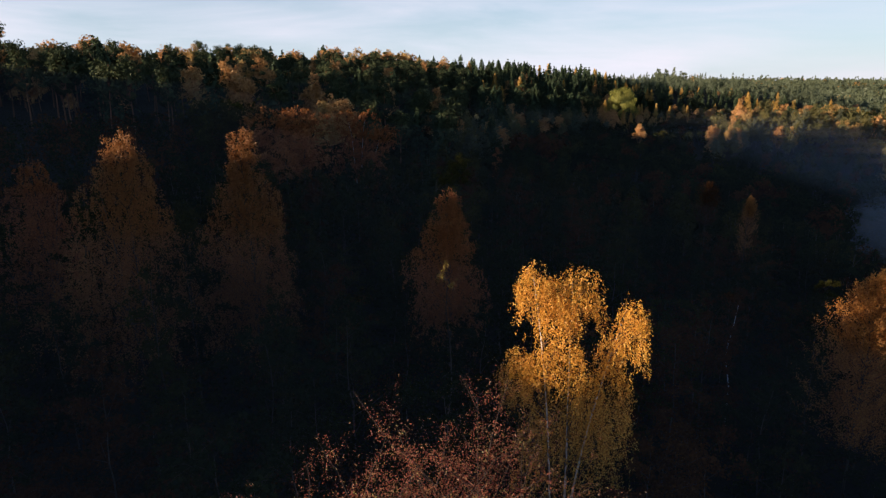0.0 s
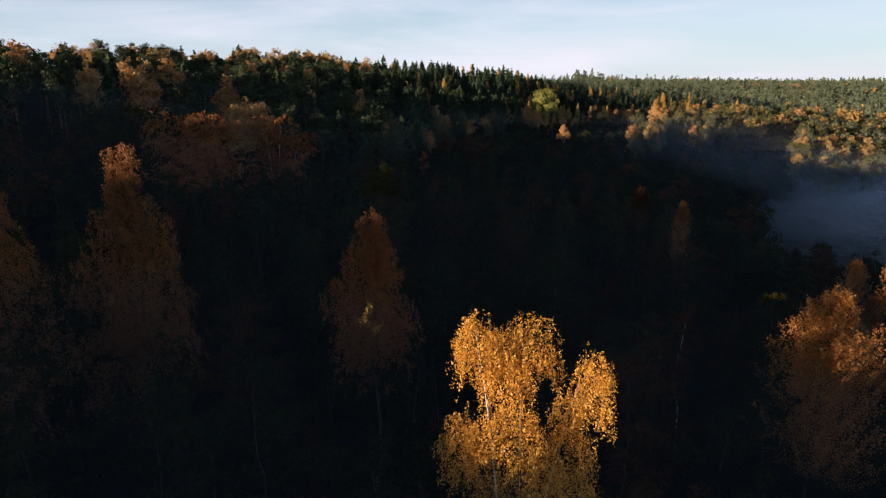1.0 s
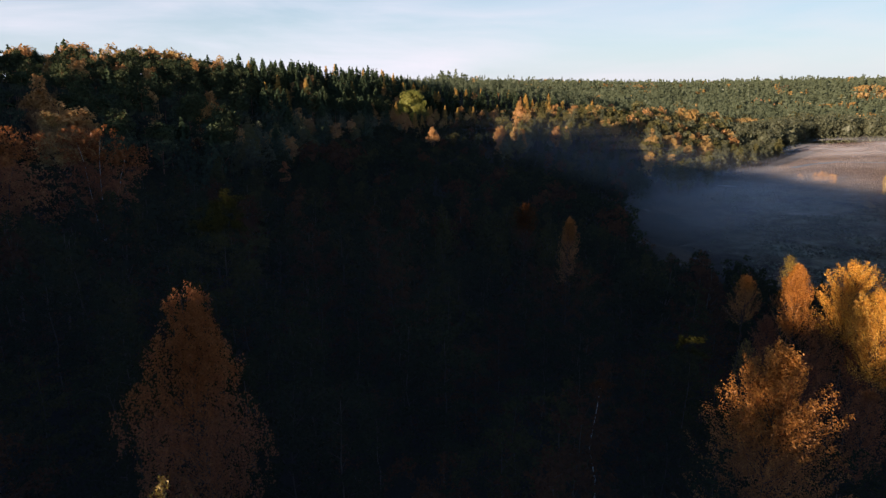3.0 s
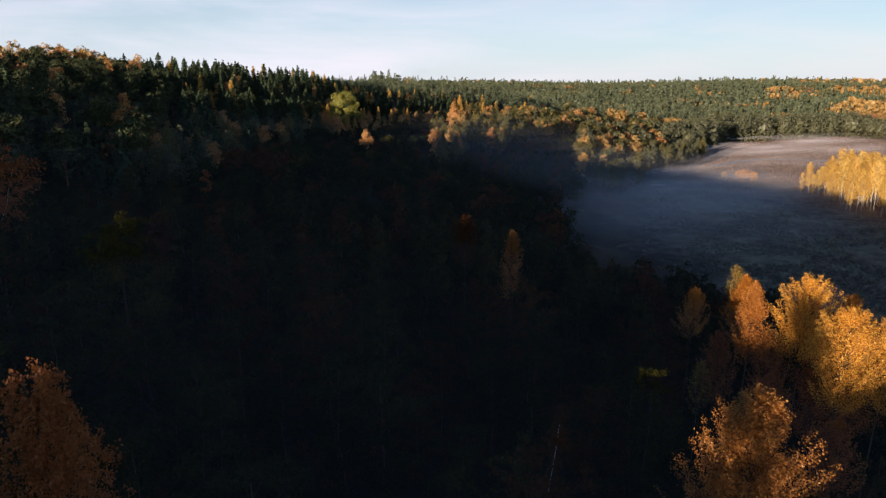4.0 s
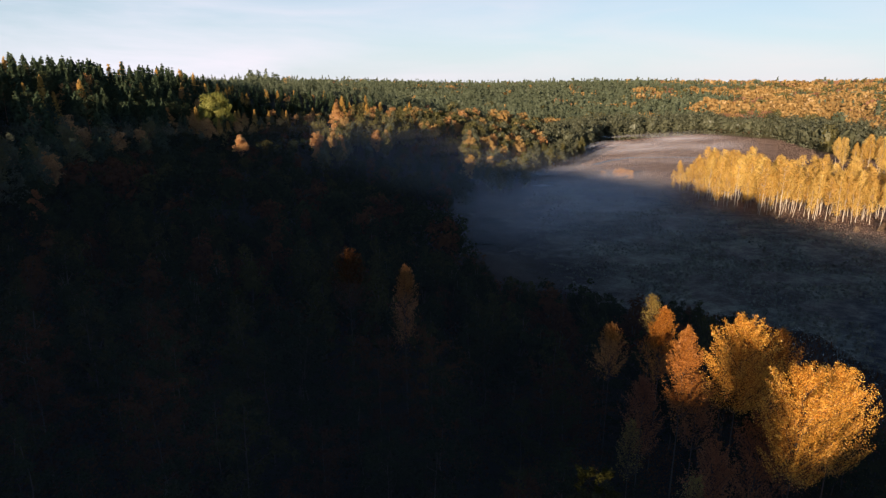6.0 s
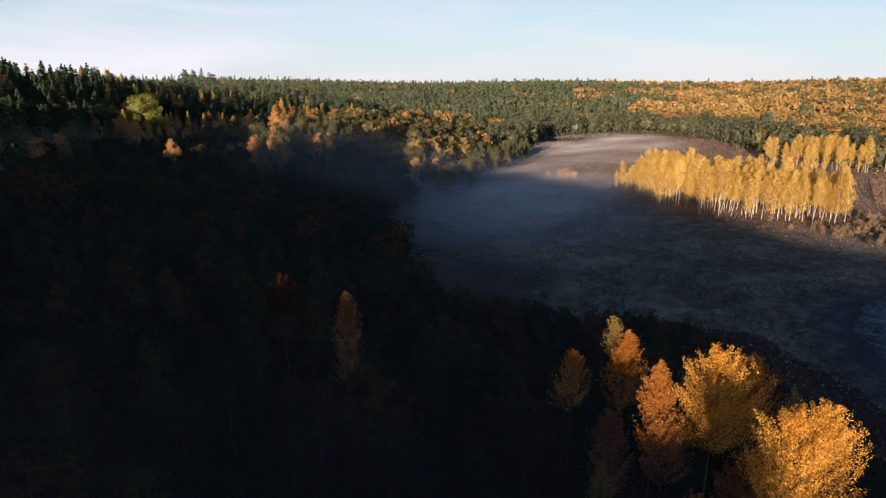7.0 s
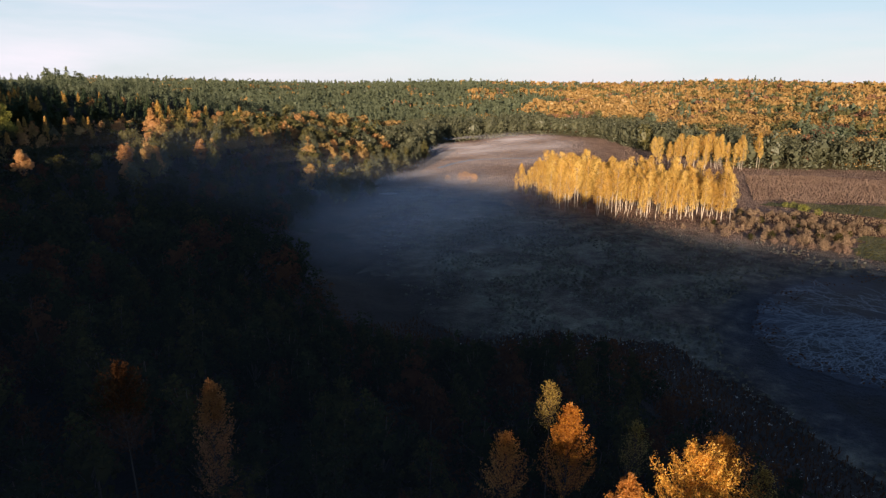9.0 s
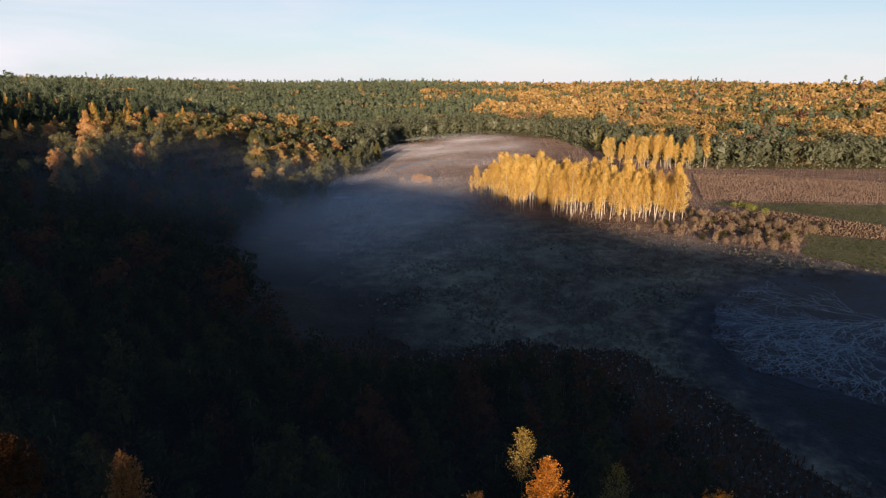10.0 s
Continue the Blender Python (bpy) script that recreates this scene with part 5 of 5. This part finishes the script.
for i in range(14):
    shrub(247 + R.normal(0, 2), 70 + R.normal(0, 8), R.uniform(0.5, 0.9), M_REED, "pale straw-coloured bush at the pond's edge")
for i in range(9):
    shrub(290 + R.normal(0, 3), 246 + R.normal(0, 6), R.uniform(0.8, 1.5), M_ORANGE, "orange bush standing in mist", 1.2)
for i in range(80):
    x, y = R.uniform(246, 290), R.uniform(112, 205)
    if x < 262:
        shrub(x - 4, y, R.uniform(0.4, 0.9), M_SCRUB, "low dull scrub at the copse's foot")

# Pale reed plumes at the foot of the slope
plume = []
for i in range(900):
    x, y = R.uniform(92, 140), R.uniform(30, 112)
    if -3 < float(valley_distance(np.array([x]), np.array([y]))[0]) < 22:
        c = np.array([x, y, gz(x, y) + R.uniform(1.2, 2.2)])
        plume.append(cards(R, c + R.normal(0, 0.08, (2, 3)), R.normal(size=(2, 3)), 0.26, 0.11, 0.6))
stuff("reed_plumes", plume, M_PLUME, "pale reed plumes at the wood's foot", "reeds")
tufts("reed_tufts", lambda x, y: np.abs(valley_distance(x, y) - 9) < 13, (86, 140, 15, 128), 0.9, 0.2, 1.0, M_BROWN_SHADED, "dark brown reeds at the wood's foot")


# Ground mist: thin drifting veils over the cold valley floor
def mist_mat(name, thick, seed):
    m, n, l = nodes_of(name)
    co, geo = n.new("ShaderNodeTexCoord"), n.new("ShaderNodeNewGeometry")
    ln = n.new("ShaderNodeVectorMath")
    ln.operation = "LENGTH"
    l.new(co.outputs["Object"], ln.inputs[0])
    fall = n.new("ShaderNodeMapRange")
    fall.interpolation_type = "SMOOTHERSTEP"
    fall.inputs["From Min"].default_value, fall.inputs["From Max"].default_value = 1.0, 0.15
    l.new(ln.outputs["Value"], fall.inputs["Value"])
    mp = n.new("ShaderNodeMapping")
    mp.inputs["Location"].default_value = (seed * 31.0, seed * 17.0, 0)
    mp.inputs["Rotation"].default_value = (0, 0, -0.7)
    mp.inputs["Scale"].default_value = (0.010, 0.026, 0.02)
    l.new(geo.outputs["Position"], mp.inputs["Vector"])
    ns = noise_node(n, l, 1.0, 5.0, mp.outputs["Vector"], 0.5)
    rp = n.new("ShaderNodeMapRange")
    rp.inputs["From Min"].default_value, rp.inputs["From Max"].default_value = 0.34, 0.68
    l.new(ns.outputs["Fac"], rp.inputs["Value"])
    a = math_node(n, l, "MULTIPLY", fall.outputs["Result"], rp.outputs["Result"])
    a = math_node(n, l, "MULTIPLY", a, thick)
    d, t, mx, o = n.new("ShaderNodeBsdfDiffuse"), n.new("ShaderNodeBsdfTransparent"), n.new("ShaderNodeMixShader"), n.new("ShaderNodeOutputMaterial")
    # Pinkish tint puts warm sunlight into the mist's colour
    d.inputs["Color"].default_value = (0.82, 0.76, 0.80, 1)
    nv = n.new("ShaderNodeCombineXYZ")
    for i, v in enumerate((-SUN_WAY * 0.45 + Vector((0, 0, 1.0))).normalized()):
        nv.inputs[i].default_value = v
    l.new(nv.outputs[0], d.inputs["Normal"])
    l.new(a, mx.inputs["Fac"])
    l.new(t.outputs[0], mx.inputs[1])
    l.new(d.outputs[0], mx.inputs[2])
    l.new(mx.outputs[0], o.inputs["Surface"])
    return m


def mist_bank(x, y, z, a, b, turn, thick, seed):
    """One veil: a gently rolling oval sheet."""
    k = np.linspace(-1, 1, 25)
    U, W = np.meshgrid(k, k, indexing="ij")
    Zs = 0.6 * np.sin(U * 7 + seed) * np.cos(W * 5 + 2 * seed)
    i, j = np.meshgrid(np.arange(24), np.arange(24), indexing="ij")
    p = i * 25 + j
    F = np.stack([p, p + 25, p + 26, p + 1], -1).reshape(-1, 4)
    F = F[(np.hypot(U, W).ravel()[F] < 1.0).any(1)]
    ob = new("mist_veil", mesh_data("mist_veil", np.stack([U, W, Zs * 0], -1).reshape(-1, 3), F, mist_mat("mist", thick, seed)))
    ob.data.vertices.foreach_set("co", np.stack([U, W, 0.004 * Zs], -1).astype(np.float32).ravel())
    ob.matrix_basis = pose(x, y, z, 0, 0, turn) @ Matrix.Diagonal((a, b, 100.0, 1))
    ob.visible_shadow = False
    return tagged(ob, "thin veil of ground mist over the meadow", "mist", kind="stuff")


for i, z in enumerate((2.5, 7.0)):
    mist_bank(216 + 8 * i, 226 + 6 * i, z, 160 - 14 * i, 84 - 10 * i, 40, 0.36 - 0.05 * i, i + 1)
mist_bank(440, 340, 4.0, 225, 105, 31, 0.46, 20)
mist_bank(212, 178, 4.0, 100, 56, 60, 0.17, 33)


def haze_standin(lift, thin, dense):
    """A faint tinted sheet over the shaded slope's treetops, standing in for haze and lens glare, denser towards the
    cold valley.
    """
    m, n, l = nodes_of("haze_standin")
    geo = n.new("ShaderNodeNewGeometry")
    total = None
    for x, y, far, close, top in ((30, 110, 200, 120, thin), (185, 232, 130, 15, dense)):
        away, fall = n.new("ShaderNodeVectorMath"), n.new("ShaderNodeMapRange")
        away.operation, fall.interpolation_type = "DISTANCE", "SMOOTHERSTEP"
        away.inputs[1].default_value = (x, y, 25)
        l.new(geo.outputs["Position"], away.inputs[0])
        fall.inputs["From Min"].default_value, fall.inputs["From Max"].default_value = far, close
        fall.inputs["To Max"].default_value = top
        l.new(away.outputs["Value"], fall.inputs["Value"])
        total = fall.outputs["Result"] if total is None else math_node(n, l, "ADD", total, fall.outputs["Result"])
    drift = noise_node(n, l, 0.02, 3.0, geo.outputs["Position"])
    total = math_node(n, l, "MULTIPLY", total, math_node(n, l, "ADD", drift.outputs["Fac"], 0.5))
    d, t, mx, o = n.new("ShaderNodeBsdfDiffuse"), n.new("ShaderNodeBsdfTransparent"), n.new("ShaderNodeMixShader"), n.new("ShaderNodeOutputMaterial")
    # Bluish tint: the hazy light is put into the sheet's colour
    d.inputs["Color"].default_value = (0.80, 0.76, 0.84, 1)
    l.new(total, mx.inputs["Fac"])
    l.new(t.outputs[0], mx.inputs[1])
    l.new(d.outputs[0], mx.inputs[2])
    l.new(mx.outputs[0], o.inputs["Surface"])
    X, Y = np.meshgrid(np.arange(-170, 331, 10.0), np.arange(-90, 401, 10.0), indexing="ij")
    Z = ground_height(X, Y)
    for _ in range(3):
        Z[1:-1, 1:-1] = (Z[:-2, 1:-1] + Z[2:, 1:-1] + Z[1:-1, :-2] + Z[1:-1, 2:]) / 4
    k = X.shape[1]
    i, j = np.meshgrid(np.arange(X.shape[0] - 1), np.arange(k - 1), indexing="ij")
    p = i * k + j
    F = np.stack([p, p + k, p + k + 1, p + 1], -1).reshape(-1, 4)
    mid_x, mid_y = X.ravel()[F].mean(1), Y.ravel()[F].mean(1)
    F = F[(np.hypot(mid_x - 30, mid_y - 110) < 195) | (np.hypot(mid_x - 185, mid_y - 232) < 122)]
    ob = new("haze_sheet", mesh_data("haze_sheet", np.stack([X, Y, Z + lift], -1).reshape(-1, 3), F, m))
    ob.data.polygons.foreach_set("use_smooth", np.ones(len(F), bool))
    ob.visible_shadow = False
    return tagged(ob, "faint tinted sheet standing in for haze over the shaded slope", "mist", kind="stuff")


haze_standin(12.5, 0.014, 0.08)
